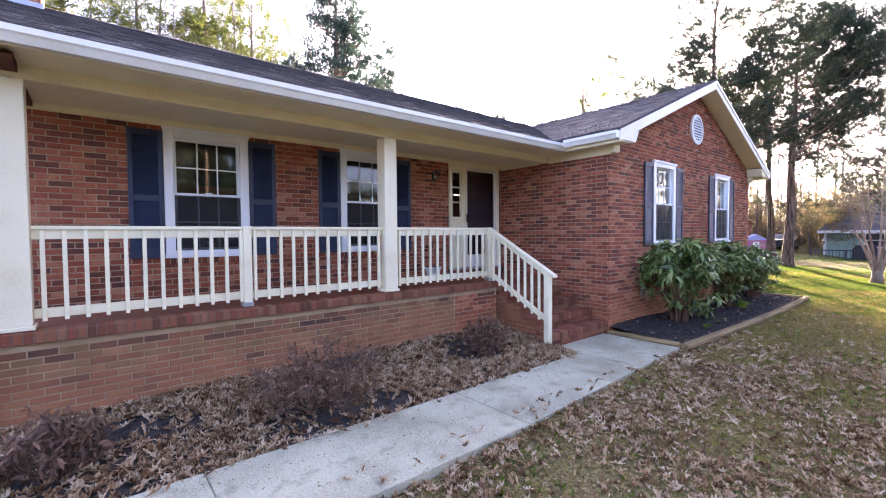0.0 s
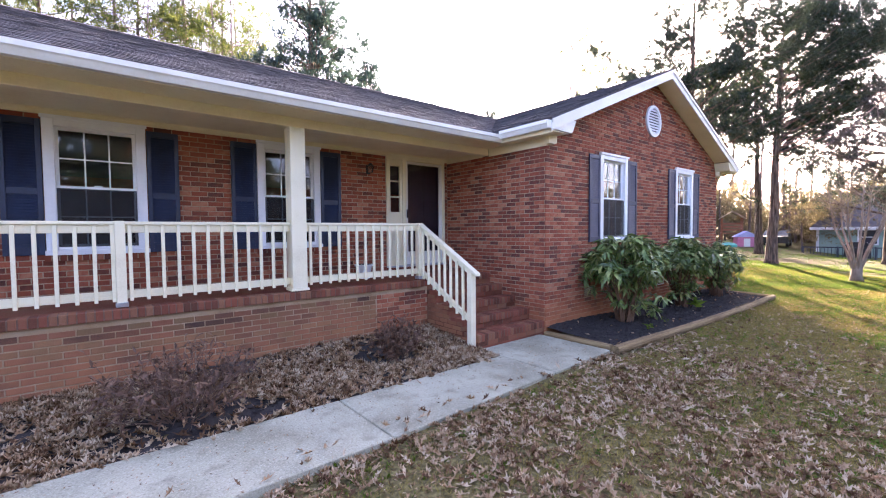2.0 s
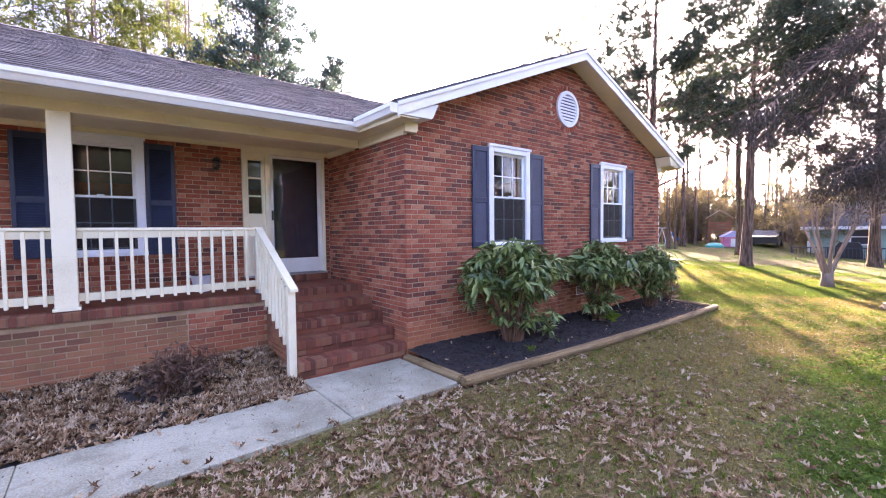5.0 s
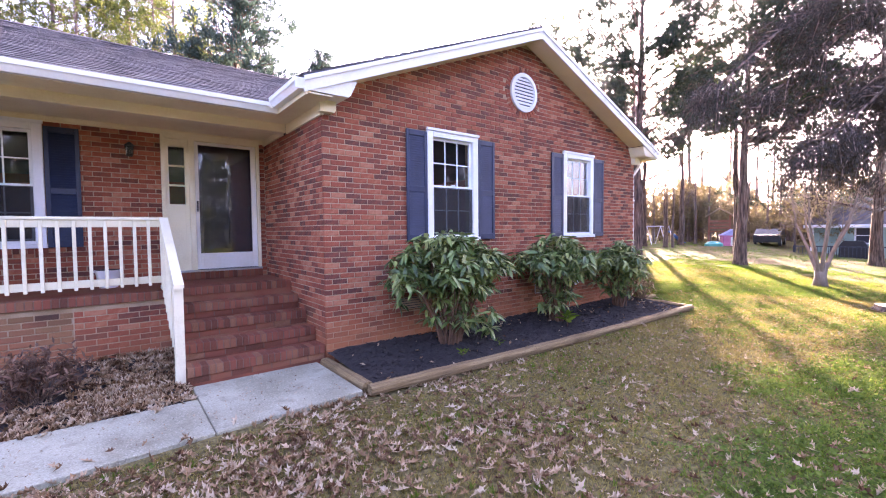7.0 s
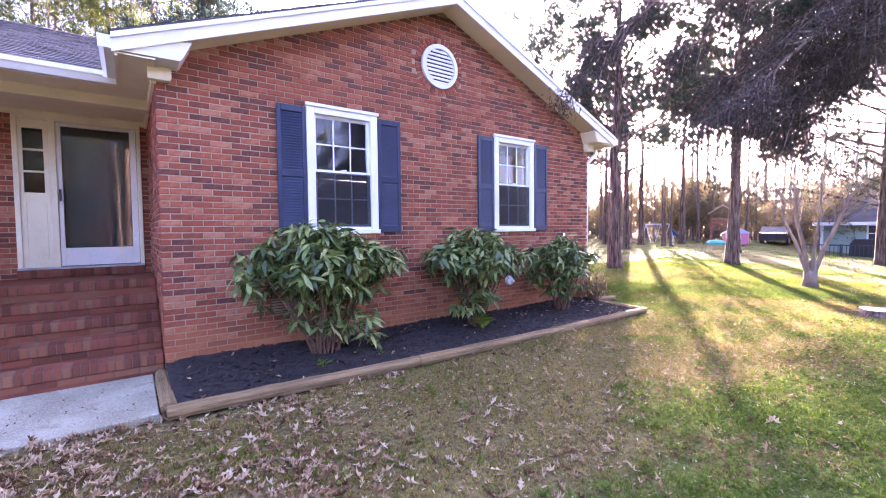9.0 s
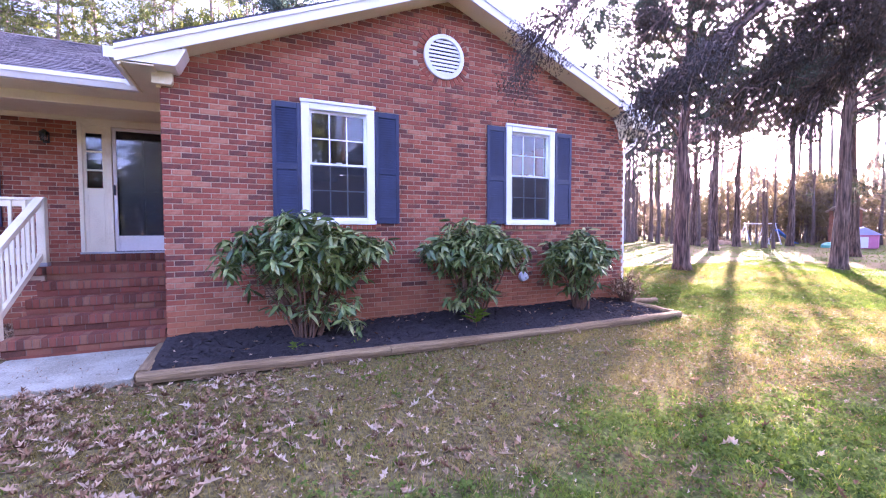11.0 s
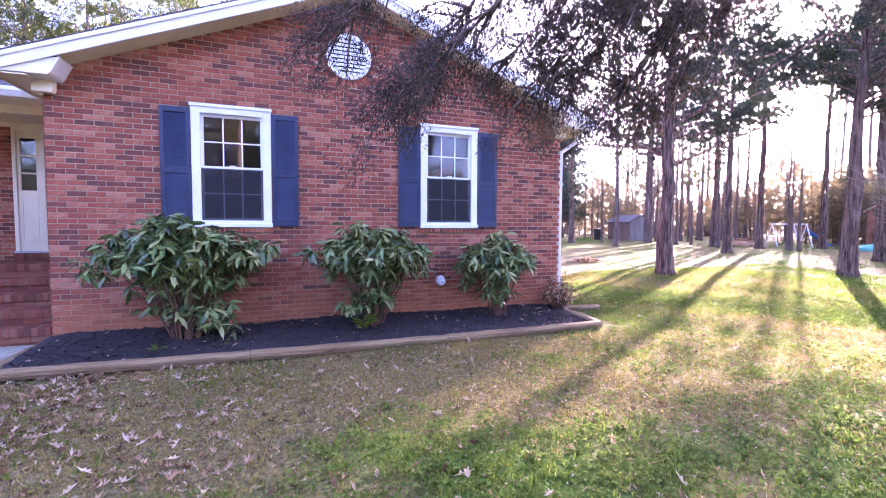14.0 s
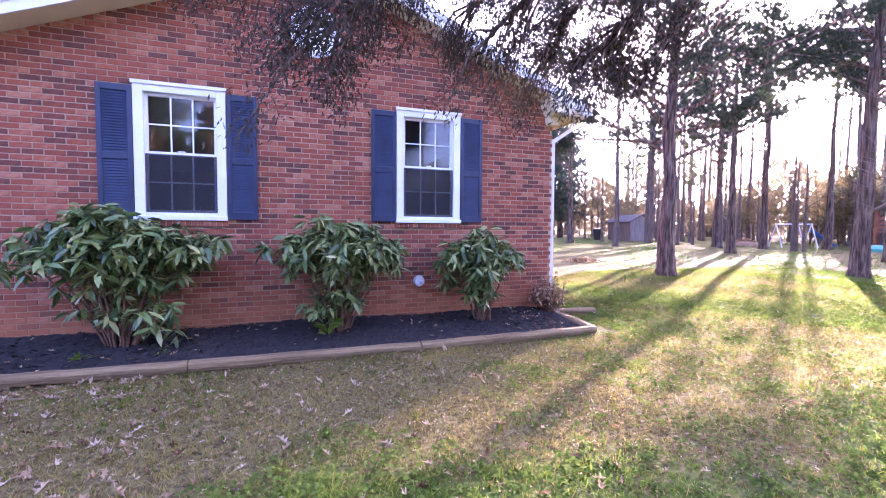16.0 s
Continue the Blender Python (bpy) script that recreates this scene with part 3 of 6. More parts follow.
def rake_board(sign):
    def P(x, dz):
        return (x, APEX_Z + dz - SLOPE * abs(x - APEX_X))
    end = EAVE_L if sign < 0 else EAVE_R
    inner = 0.27 if sign < 0 else 7.14
    board = prism([P(APEX_X, -0.045), P(end, -0.045), P(end, -0.20), P(APEX_X, -0.20)], "y", -0.365, -0.34)
    part("rake_board", board, M_GUTTER, eaves)
    part("rake_trim", prism([P(APEX_X, -0.03), P(end, -0.03), P(end, -0.08), P(APEX_X, -0.08)], "y", -0.385, -0.3655), M_GUTTER, eaves)
    part("rake_soffit", prism([P(APEX_X, -0.165), P(inner, -0.165), P(inner, -0.185), P(APEX_X, -0.185)], "y", -0.339, -0.002), M_CREAM, eaves)


rake_board(-1)
rake_board(1)


def gutter(name, m, length):
    g = thing(name, "white metal gutter along the eave", "gutter", m, "gutters")
    prof = [(0, 0), (0, 0.115), (-0.008, 0.115), (-0.008, 0.012), (-0.065, 0.012), (-0.095, 0.06), (-0.11, 0.075), (-0.11, 0.108), (-0.095, 0.108), (-0.095, 0.118), (-0.12, 0.118), (-0.12, 0.07), (-0.105, 0.055), (-0.075, 0.0)]
    part("trough", prism(prof, "x", 0, length), M_GUTTER, g)
    for x in (-0.004, length):
        part("end_cap", boxes((x, x + 0.004, -0.118, 0.0, 0.0, 0.117)), M_GUTTER, g)
    for k in range(int(length / 0.9)):
        part("hanger", boxes((0.4 + k * 0.9, 0.43 + k * 0.9, -0.118, 0.0, 0.119, 0.123)), M_METAL, g)
    return g


gutter("gutter", pose(LEFT - 0.30, EAVE_Y + 0.02, 3.305), EAVE_L + 0.02 - LEFT + 0.30)
gutter("gutter", pose(EAVE_L + 0.02, EAVE_Y - 0.107, 3.352, 0, 0, -90), EAVE_Y + 0.24)
gutter("gutter", pose(EAVE_R - 0.02, -0.36, 3.352, 0, 0, 90), 9.3)


def downspout(name, pts, label):
    d = thing(name, label, "downspout", None, "downspouts")
    bm = bmesh.new()
    for a, b in zip(pts, pts[1:]):
        a, b = Vector(a), Vector(b)
        r = bmesh.ops.create_cube(bm, size=1.0, matrix=Matrix.Translation((a + b) / 2) @ (b - a).to_track_quat("Z", "Y").to_matrix().to_4x4() @ Matrix.Diagonal((0.07, 0.052, (b - a).length + 0.045, 1)))
        bmesh.ops.bevel(bm, geom=list({e for v in r["verts"] for e in v.link_edges}), offset=0.012, segments=2, affect="EDGES")
    part("pipe", bm, M_GUTTER, d)
    top = Vector(pts[-1])
    for z in (0.9, 2.4):
        part("strap", boxes((top.x - 0.045, top.x + 0.045, top.y - 0.035, top.y + 0.04, z, z + 0.03)), M_GUTTER, d)
    return d


downspout("downspout", [(LEFT - 0.12, EAVE_Y - 0.02, 3.32), (LEFT - 0.12, EAVE_Y - 0.02, 3.14), (LEFT - 0.06, PORCH_Y - 0.05, 2.90), (LEFT - 0.06, PORCH_Y - 0.05, 0.36)], "cream metal downspout beside the porch column")
downspout("downspout", [(EAVE_R + 0.04, 0.12, 3.37), (EAVE_R + 0.04, 0.12, 3.22), (WING + 0.05, 0.06, 2.98), (WING + 0.05, 0.06, 0.26)], "white metal downspout at the corner of the gable wall")

# chimney at the left end
chimney = brick_wall("chimney", pose(-7.80, 4.05, 0), 4.4, 7.2, lambda z: (0, 0.58), [], "tall red brick chimney at the end of the house", near=(0, 0.6, 4.6, 6.2), back=wall_back(0, 0.58, -0.2, 7.2, [], 0.75))
chimney_side = brick_wall("chimney_side", pose(-7.21, 4.05, 0, 0, 0, 90), 4.6, 7.2, lambda z: (0, 0.75), [], "brick side of the chimney", near=None, back=wall_back(0.02, 0.74, 4.6, 7.19, [], 0.05))
flash = thing("chimney_flashing", "grey metal flashing round the chimney", "flashing")
part("sheet", prism([(3.96, 4.84), (4.03, 4.97), (4.035, 4.97), (4.035, 4.83)], "x", -7.81, -7.18), M_METAL, flash)


# ---- windows ----
def window(name, u0, u1, z0, z1, face, label):
    """Double-hung window with six over six lights; face: the wall's plane."""
    w = thing(name, label, "window", pose(u0, face, z0), "", "structure")
    W, H = u1 - u0, z1 - z0
    t = 0.105
    part("casing", boxes((0, t, -0.03, 0.05, 0.0, H), bevel=0.004), M_WHITE, w)
    part("casing", boxes((W - t, W, -0.03, 0.05, 0.0, H), bevel=0.004), M_WHITE, w)
    part("head_casing", boxes((t + 0.001, W - t - 0.001, -0.03, 0.05, H - 0.11, H), (-0.015, W + 0.015, -0.05, -0.031, H - 0.03, H + 0.012), bevel=0.004), M_WHITE, w)
    part("sill", boxes((-0.01, W + 0.01, -0.065, 0.05, -0.005, 0.05), (t + 0.001, W - t - 0.001, -0.02, 0.05, 0.05, 0.085), bevel=0.004), M_WHITE, w)
    gx0, gx1, gz0, gz1 = t, W - t, 0.085, H - 0.11
    mid = (gz0 + gz1) / 2
    for nm, a, b, dy in (("lower_sash", gz0, mid + 0.02, 0.02), ("upper_sash", mid - 0.02, gz1, 0.05)):
        s = 0.035
        sash = part(nm, boxes((gx0, gx0 + s, dy - 0.018, dy + 0.018, a, b), (gx1 - s, gx1, dy - 0.018, dy + 0.018, a, b), (gx0 + s, gx1 - s, dy - 0.018, dy + 0.018, a, a + s), (gx0 + s, gx1 - s, dy - 0.018, dy + 0.018, b - s, b)), M_WHITE, w)
        for k in (1, 2):
            x = gx0 + s + (gx1 - gx0 - 2 * s) * k / 3
            part("muntin", boxes((x - 0.008, x + 0.008, dy - 0.008, dy + 0.008, a + s, b - s)), M_WHITE, sash)
        zc = (a + b) / 2
        part("muntin", boxes((gx0 + s, gx1 - s, dy - 0.0075, dy + 0.0075, zc - 0.008, zc + 0.008)), M_WHITE, sash)
        pane = part("pane", boxes((gx0 + s - 0.005, gx1 - s + 0.005, dy - 0.002, dy + 0.002, a + s - 0.005, b - s + 0.005)), M_GLASS, sash)
        pane.visible_shadow = False
        if nm == "lower_sash":
            part("insect_screen", boxes((gx0 + 0.004, gx1 - 0.004, -0.0065, -0.0055, a + 0.004, b - 0.03)), M_SCREEN, sash, "dark insect screen")
    part("latch", boxes((W / 2 - 0.04, W / 2 + 0.04, -0.012, 0.0, mid + 0.02, mid + 0.035), bevel=0.003), M_WHITE, w)
    return w


window("window_1", *W1, 0.0, "white double-hung window with six over six lights in the gable wall")
window("window_2", *W2, 0.0, "white double-hung window with six over six lights in the gable wall")
window("window_3", *PW1, DOOR_Y, "white double-hung porch window reflecting bare trees")
window("window_4", *PW2, DOOR_Y, "white double-hung porch window with six over six lights")


def shutter(m, W, H):
    s = thing("shutter", "navy blue louvred shutter beside the window", "shutter", m, "window shutters")
    f = 0.048
    for x in (0, W - f):
        part("stile", boxes((x, x + f, -0.034, -0.006, 0, H), bevel=0.003), M_SHUTTER, s)
    mid = H * 0.47
    for z, h in ((0, 0.09), (mid - 0.04, 0.08), (H - 0.075, 0.075)):
        part("rail", boxes((f + 0.0005, W - f - 0.0005, -0.033, -0.007, z, z + h), bevel=0.003), M_SHUTTER, s)
    for a, b in ((0.09, mid - 0.04), (mid + 0.04, H - 0.075)):
        bm = bmesh.new()
        n = int((b - a) / 0.032)
        for k in range(n):
            z = a + (b - a) * (k + 0.5) / n
            prism([(-0.029, z - 0.017), (-0.025, z - 0.018), (-0.010, z + 0.012), (-0.014, z + 0.015)], "x", f, W - f, bm)
        box(bm, f, W - f, -0.0095, -0.0065, a, b)
        part("louvres", bm, M_SHUTTER, s)
    return s


sh = shutter(pose(1.203, 0, 1.63), 0.352, 1.565)
for x, y, z in ((2.557, 0, 1.63), (4.382, 0, 1.63), (5.732, 0, 1.63), (-6.43, DOOR_Y, 1.60), (-5.075, DOOR_Y, 1.60), (-4.075, DOOR_Y, 1.60), (-2.72, DOOR_Y, 1.60)):
    copy_thing(sh, pose(x, y, z))

# ---- gable vent, foundation vents, outlet ----
vent = thing("gable_vent", "round white louvred attic vent in the gable", "vent", pose(GVENT[0], 0, GVENT[1]))
bm = bmesh.new()
R0, R1, n = GVENT[2], GVENT[2] - 0.065, 40
ring = [[bm.verts.new((r * math.cos(a), y, r * math.sin(a))) for r, y in ((R0, 0.005), (R0, -0.035), (R1, -0.045), (R1, 0.005))] for a in [k * 2 * math.pi / n for k in range(n)]]
for k in range(n):
    a, b = ring[k], ring[(k + 1) % n]
    for j in range(4):
        bm.faces.new((a[j], b[j], b[(j + 1) % 4], a[(j + 1) % 4]))
part("frame", bm, M_WHITE, vent)
for k in range(9):
    z = -R1 + (k + 0.6) * 2 * R1 / 9.2
    hw = math.sqrt(max(0.0005, R1 * R1 - z * z)) + 0.01
    part("slat", prism([(-0.034, z - 0.028), (-0.028, z - 0.032), (-0.004, z + 0.012), (-0.01, z + 0.016)], "x", -hw, hw), M_WHITE, vent)
bm = bmesh.new()
bmesh.ops.create_circle(bm, cap_ends=True, radius=R1 + 0.01, segments=40, matrix=pose(0, -0.001, 0, 90))
part("backing", bm, M_BLACK, vent)


def vent_grille(x0, x1, z0, z1, label):
    v = thing("foundation_vent", label, "vent", pose(x0, 0, z0), "foundation vents")
    W, H = x1 - x0, z1 - z0
    part("frame", boxes((0, W, -0.004, 0.03, 0, 0.012), (0, W, -0.004, 0.03, H - 0.012, H), (0, 0.012, -0.004, 0.03, 0.012, H - 0.012), (W - 0.012, W, -0.004, 0.03, 0.012, H - 0.012)), M_METAL if x0 > 3 else M_BRICK_DARK, v)
    part("mesh", boxes((0.012, W - 0.012, 0.012, 0.016, 0.012, H - 0.012)), M_BLACK, v)
    for k in range(5):
        z = 0.012 + (H - 0.024) * (k + 0.5) / 5
        part("slat", boxes((0.012, W - 0.012, 0.0, 0.011, z - 0.004, z + 0.004)), M_BLACK, v)


vent_grille(1.08, 1.48, 0.65, 0.85, "dark foundation vent in the brick wall")
vent_grille(3.94, 4.24, 0.62, 0.79, "grey metal foundation vent behind the shrub")
outlet = thing("round_wall_cap", "round white plastic cap on the brick wall", "wall cap", pose(5.085, -0.004, 0.757))
bm = bmesh.new()
bmesh.ops.create_cone(bm, cap_ends=True, segments=24, radius1=0.085, radius2=0.07, depth=0.06, matrix=pose(0, -0.03, 0, 90))
part("cover", bm, M_WHITE, outlet)
bm = bmesh.new()
bmesh.ops.create_cone(bm, cap_ends=True, segments=16, radius1=0.03, radius2=0.022, depth=0.05, matrix=pose(0.03, -0.08, -0.01, 90))
part("spout", bm, M_WHITE, outlet)

# ---- entrance ----
entry = thing("door_1", "dark front door behind a white glazed storm door", "door", pose(0, DOOR_Y, 0), "", "structure")
x0, x1, z0, z1 = DOOR
part("jamb", boxes((x0, x0 + 0.055, -0.03, 0.1, z0, z1), bevel=0.004), M_RAIL, entry)
part("jamb", boxes((x1 - 0.05, x1, -0.03, 0.1, z0, z1), bevel=0.004), M_RAIL, entry)
part("mullion", boxes((-1.11, -1.032, -0.03, 0.1, z0, z1), bevel=0.004), M_RAIL, entry)
part("head", boxes((x0 + 0.001, x1 - 0.001, -0.028, 0.1, z1 - 0.045, 3.27), bevel=0.004), M_RAIL, entry)
part("threshold", boxes((x0, x1, -0.08, 0.1, 1.172, z0 - 0.001), bevel=0.004), M_METAL, entry)
a0, a1 = x0 + 0.055, -1.11
side = part("sidelight", boxes((a0, a1, 0.0, 0.04, z0, 2.19), (a0, a0 + 0.04, 0.0, 0.04, 2.19, 3.175), (a1 - 0.05, a1, 0.0, 0.04, 2.19, 3.175), (a0 + 0.04, a1 - 0.05, 0.0, 0.04, 2.19, 2.205), (a0 + 0.04, a1 - 0.05, 0.0, 0.04, 2.475, 2.50), (a0 + 0.04, a1 - 0.05, 0.0, 0.04, 2.765, 2.79), (a0 + 0.04, a1 - 0.05, 0.0, 0.04, 3.06, 3.175)), M_RAIL, entry)
for a, b in ((2.20, 2.48), (2.495, 2.77), (2.785, 3.065)):
    part("pane", boxes((a0 + 0.035, a1 - 0.045, 0.018, 0.022, a, b)), M_GLASS, side)
part("panel_moulding", boxes((a0 + 0.04, a1 - 0.04, -0.008, -0.001, 1.33, 1.35), (a0 + 0.04, a1 - 0.04, -0.008, -0.001, 2.10, 2.12), (a0 + 0.04, a0 + 0.055, -0.008, -0.001, 1.35, 2.10), (a1 - 0.055, a1 - 0.04, -0.008, -0.001, 1.35, 2.10)), M_RAIL, side)
sx0, sx1 = -1.028, -0.145
storm = part("storm_door", boxes((sx0, sx0 + 0.05, -0.005, 0.03, z0 + 0.01, 3.17), (sx1 - 0.075, sx1, -0.005, 0.03, z0 + 0.01, 3.17), (sx0 + 0.05, sx1 - 0.075, -0.005, 0.03, z0 + 0.01, z0 + 0.255), (sx0 + 0.05, sx1 - 0.075, -0.005, 0.03, 3.125, 3.17), bevel=0.003), M_GUTTER, entry)
part("pane", boxes((sx0 + 0.045, sx1 - 0.07, 0.010, 0.014, z0 + 0.25, 3.13)), M_GLASS, storm).visible_shadow = False
part("kick_plate", boxes((sx0 + 0.09, sx1 - 0.11, -0.009, -0.0055, z0 + 0.05, z0 + 0.20), bevel=0.002), M_GUTTER, storm)
part("handle", boxes((sx0 + 0.012, sx0 + 0.034, -0.05, -0.006, 2.10, 2.26), bevel=0.006), M_BLACK, storm)
xm = (sx0 + sx1) / 2
part("door_leaf", boxes((sx0 + 0.005, sx1 - 0.005, 0.10, 0.145, z0, 3.17), (sx0 + 0.1, xm - 0.04, 0.085, 0.10, 1.42, 2.02), (xm + 0.04, sx1 - 0.1, 0.085, 0.10, 1.42, 2.02), (sx0 + 0.1, xm - 0.04, 0.085, 0.10, 2.17, 3.02), (xm + 0.04, sx1 - 0.1, 0.085, 0.10, 2.17, 3.02)), M_DOOR, entry)

lamp = thing("porch_lamp", "small dark wall lantern with clear glass", "lamp", pose(-1.83, DOOR_Y, 2.92))
part("back_plate", boxes((-0.04, 0.04, -0.02, -0.002, -0.06, 0.10), bevel=0.006), M_BLACK, lamp)
part("arm", tube([(0, -0.02, 0.07), (0, -0.06, 0.10), (0, -0.10, 0.09)], [0.008] * 3), M_BLACK, lamp)
bm = bmesh.new()
bmesh.ops.create_cone(bm, cap_ends=True, segments=12, radius1=0.045, radius2=0.055, depth=0.12, matrix=pose(0, -0.10, 0.02))
part("glass", bm, M_GLASS, lamp)
bm = bmesh.new()
bmesh.ops.create_cone(bm, cap_ends=True, segments=12, radius1=0.065, radius2=0.015, depth=0.05, matrix=pose(0, -0.10, 0.105))
part("cap", bm, M_BLACK, lamp)


# ---- columns and railings ----
def column(x):
    c = thing("porch_column", "square cream painted porch column", "column", pose(x, 1.35, FLOOR), "porch columns")
    part("shaft", boxes((-0.10, 0.10, -0.10, 0.10, 0.035, 2.134), bevel=0.006), M_RAIL, c)
    part("base", boxes((-0.118, 0.118, -0.118, 0.118, 0.0, 0.036), bevel=0.005), M_RAIL, c)
    return c


column(-3.55)
column(-7.29)


def railing(x0, x1, y, n, label, post=()):
    r = thing("porch_railing", label, "railing", pose(x0, y, FLOOR), "porch railings")
    L = x1 - x0
    part("top_rail", boxes((0, L, -0.045, 0.045, 0.865, 0.90), (0, L, -0.019, 0.019, 0.78, 0.864), bevel=0.004), M_RAIL, r)
    part("bottom_rail", boxes((0, L, -0.019, 0.019, 0.085, 0.17), bevel=0.003), M_RAIL, r)
    bm = boxes((-0.017, 0.017, -0.052, -0.0195, 0.06, 0.862), bevel=0.003)
    me = finish(bm, "baluster")
    for k in range(n):
        b = part("baluster", me, M_RAIL, r)
        b.location.x = L * (k + 0.5) / n
    for px in post:
        p = part("post", boxes((-0.045, 0.045, -0.062, 0.045, 0.03, 0.905), bevel=0.004), M_RAIL, r)
        p.location.x = px - x0
        f = part("post_base", boxes((-0.055, 0.055, -0.07, 0.055, 0.0, 0.05), bevel=0.004), M_METAL, r, "grey metal post base")
        f.location.x = px - x0
    return r


railing(-7.19, -3.65, 1.35, 24, "cream wooden railing between the columns", post=(-5.43,))
railing(-3.45, -1.50, 1.35, 14, "cream wooden railing beside the steps", post=(-1.545,))

sr = thing("stair_railing", "sloping cream wooden handrail down the steps", "railing", pose(-1.55, 0, 0))
TOP_Y, TOP_Z, SL = 1.31, 1.975, 0.54      # upper end of the handrail and its slope


def rail_strip(a, b, over, under, w):
    """A sloping strip of the handrail between two places along y; over and under count from the rail's top."""
    return prism([(y, TOP_Z - SL * (TOP_Y - y) - d) for y, d in ((a, under), (a, over), (b, over), (b, under))], "x", -w, w)


part("handrail", rail_strip(TOP_Y, -0.03, 0.0, 0.036, 0.045), M_RAIL, sr)
part("under_rail", rail_strip(TOP_Y - 0.005, 0.12, 0.037, 0.11, 0.019), M_RAIL, sr)
part("bottom_rail", rail_strip(TOP_Y - 0.005, 0.16, 0.72, 0.80, 0.019), M_RAIL, sr)
part("newel_post", boxes((-0.045, 0.045, 0.06, 0.15, 0.17, TOP_Z - SL * (TOP_Y - 0.06) - 0.037), bevel=0.004), M_RAIL, sr)
for k in range(8):
    y = 0.24 + k * 0.135
    zt = TOP_Z - SL * (TOP_Y - y)
    part("baluster", boxes((-0.052, -0.0195, y - 0.017, y + 0.017, zt - 0.83, zt - 0.06), bevel=0.003), M_RAIL, sr)

pot = thing("flower_pot", "empty white plastic flower pot on the porch floor", "flower pot", pose(-2.12, 2.15, FLOOR - 0.012))
bm = bmesh.new()
bmesh.ops.create_cone(bm, cap_ends=True, segments=24, radius1=0.10, radius2=0.14, depth=0.22, matrix=pose(0, 0, 0.11))
part("body", bm, M_WHITE, pot)
part("rim", tube([(0, 0, 0.205), (0, 0, 0.235)], [0.152, 0.152], 24), M_WHITE, pot)
part("soil", tube([(0, 0, 0.230), (0, 0, 0.237)], [0.135, 0.135], 20), M_MULCH, pot)

# ---- ground ----
def ground_mat():
    """Lawn in patches: green grass, straw, red earth and old leaves."""
    m = bpy.data.materials.new("lawn")
    m.use_nodes = True
    nt = m.node_tree
    N, L = nt.nodes, nt.links
    bs = N["Principled BSDF"]
    bs.inputs["Roughness"].default_value = 0.95
    bs.inputs["Specular IOR Level"].default_value = 0.08
    tc = N.new("ShaderNodeTexCoord")

    def noise_of(scale, detail=6):
        n = N.new("ShaderNodeTexNoise")
        n.inputs["Scale"].default_value, n.inputs["Detail"].default_value = scale, detail
        L.new(tc.outputs["Object"], n.inputs["Vector"])
        return n.outputs["Fac"]

    def ramp(fac, stops):
        r = N.new("ShaderNodeValToRGB")
        e = r.color_ramp.elements
        for i, (p, c) in enumerate(stops):
            el = e[i] if i < 2 else e.new(p)
            el.position, el.color = p, (*c, 1)
        L.new(fac, r.inputs[0])
        return r.outputs[0]

    def mixed(fac, a, b):
        x = N.new("ShaderNodeMix")
        x.data_type = "RGBA"
        L.new(fac, x.inputs["Factor"])
        L.new(a, x.inputs["A"])
        L.new(b, x.inputs["B"])
        return x.outputs["Result"]

    big, mid, fine = noise_of(0.35), noise_of(2.2, 8), noise_of(28, 6)
    soil = ramp(fine, [(0.3, (0.055, 0.043, 0.018)), (0.5, (0.135, 0.11, 0.048)), (0.7, (0.24, 0.20, 0.085))])
    turf = ramp(fine, [(0.3, (0.025, 0.05, 0.008)), (0.5, (0.06, 0.105, 0.016)), (0.72, (0.12, 0.165, 0.035))])
    at = N.new("ShaderNodeAttribute")
    at.attribute_name = "turf"
    ad = N.new("ShaderNodeMath")
    ad.operation = "MULTIPLY_ADD"
    ad.inputs[1].default_value = 0.9
    L.new(mid, ad.inputs[0])
    L.new(at.outputs["Fac"], ad.inputs[2])
    st = N.new("ShaderNodeMapRange")
    st.inputs["From Min"].default_value, st.inputs["From Max"].default_value = 0.85, 1.12
    L.new(ad.outputs[0], st.inputs["Value"])
    L.new(mixed(st.outputs[0], soil, turf), bs.inputs["Base Color"])
    bp = N.new("ShaderNodeBump")
    bp.inputs["Strength"].default_value, bp.inputs["Distance"].default_value = 0.4, 0.02
    L.new(fine, bp.inputs["Height"])
    L.new(bp.outputs[0], bs.inputs["Normal"])
    return m


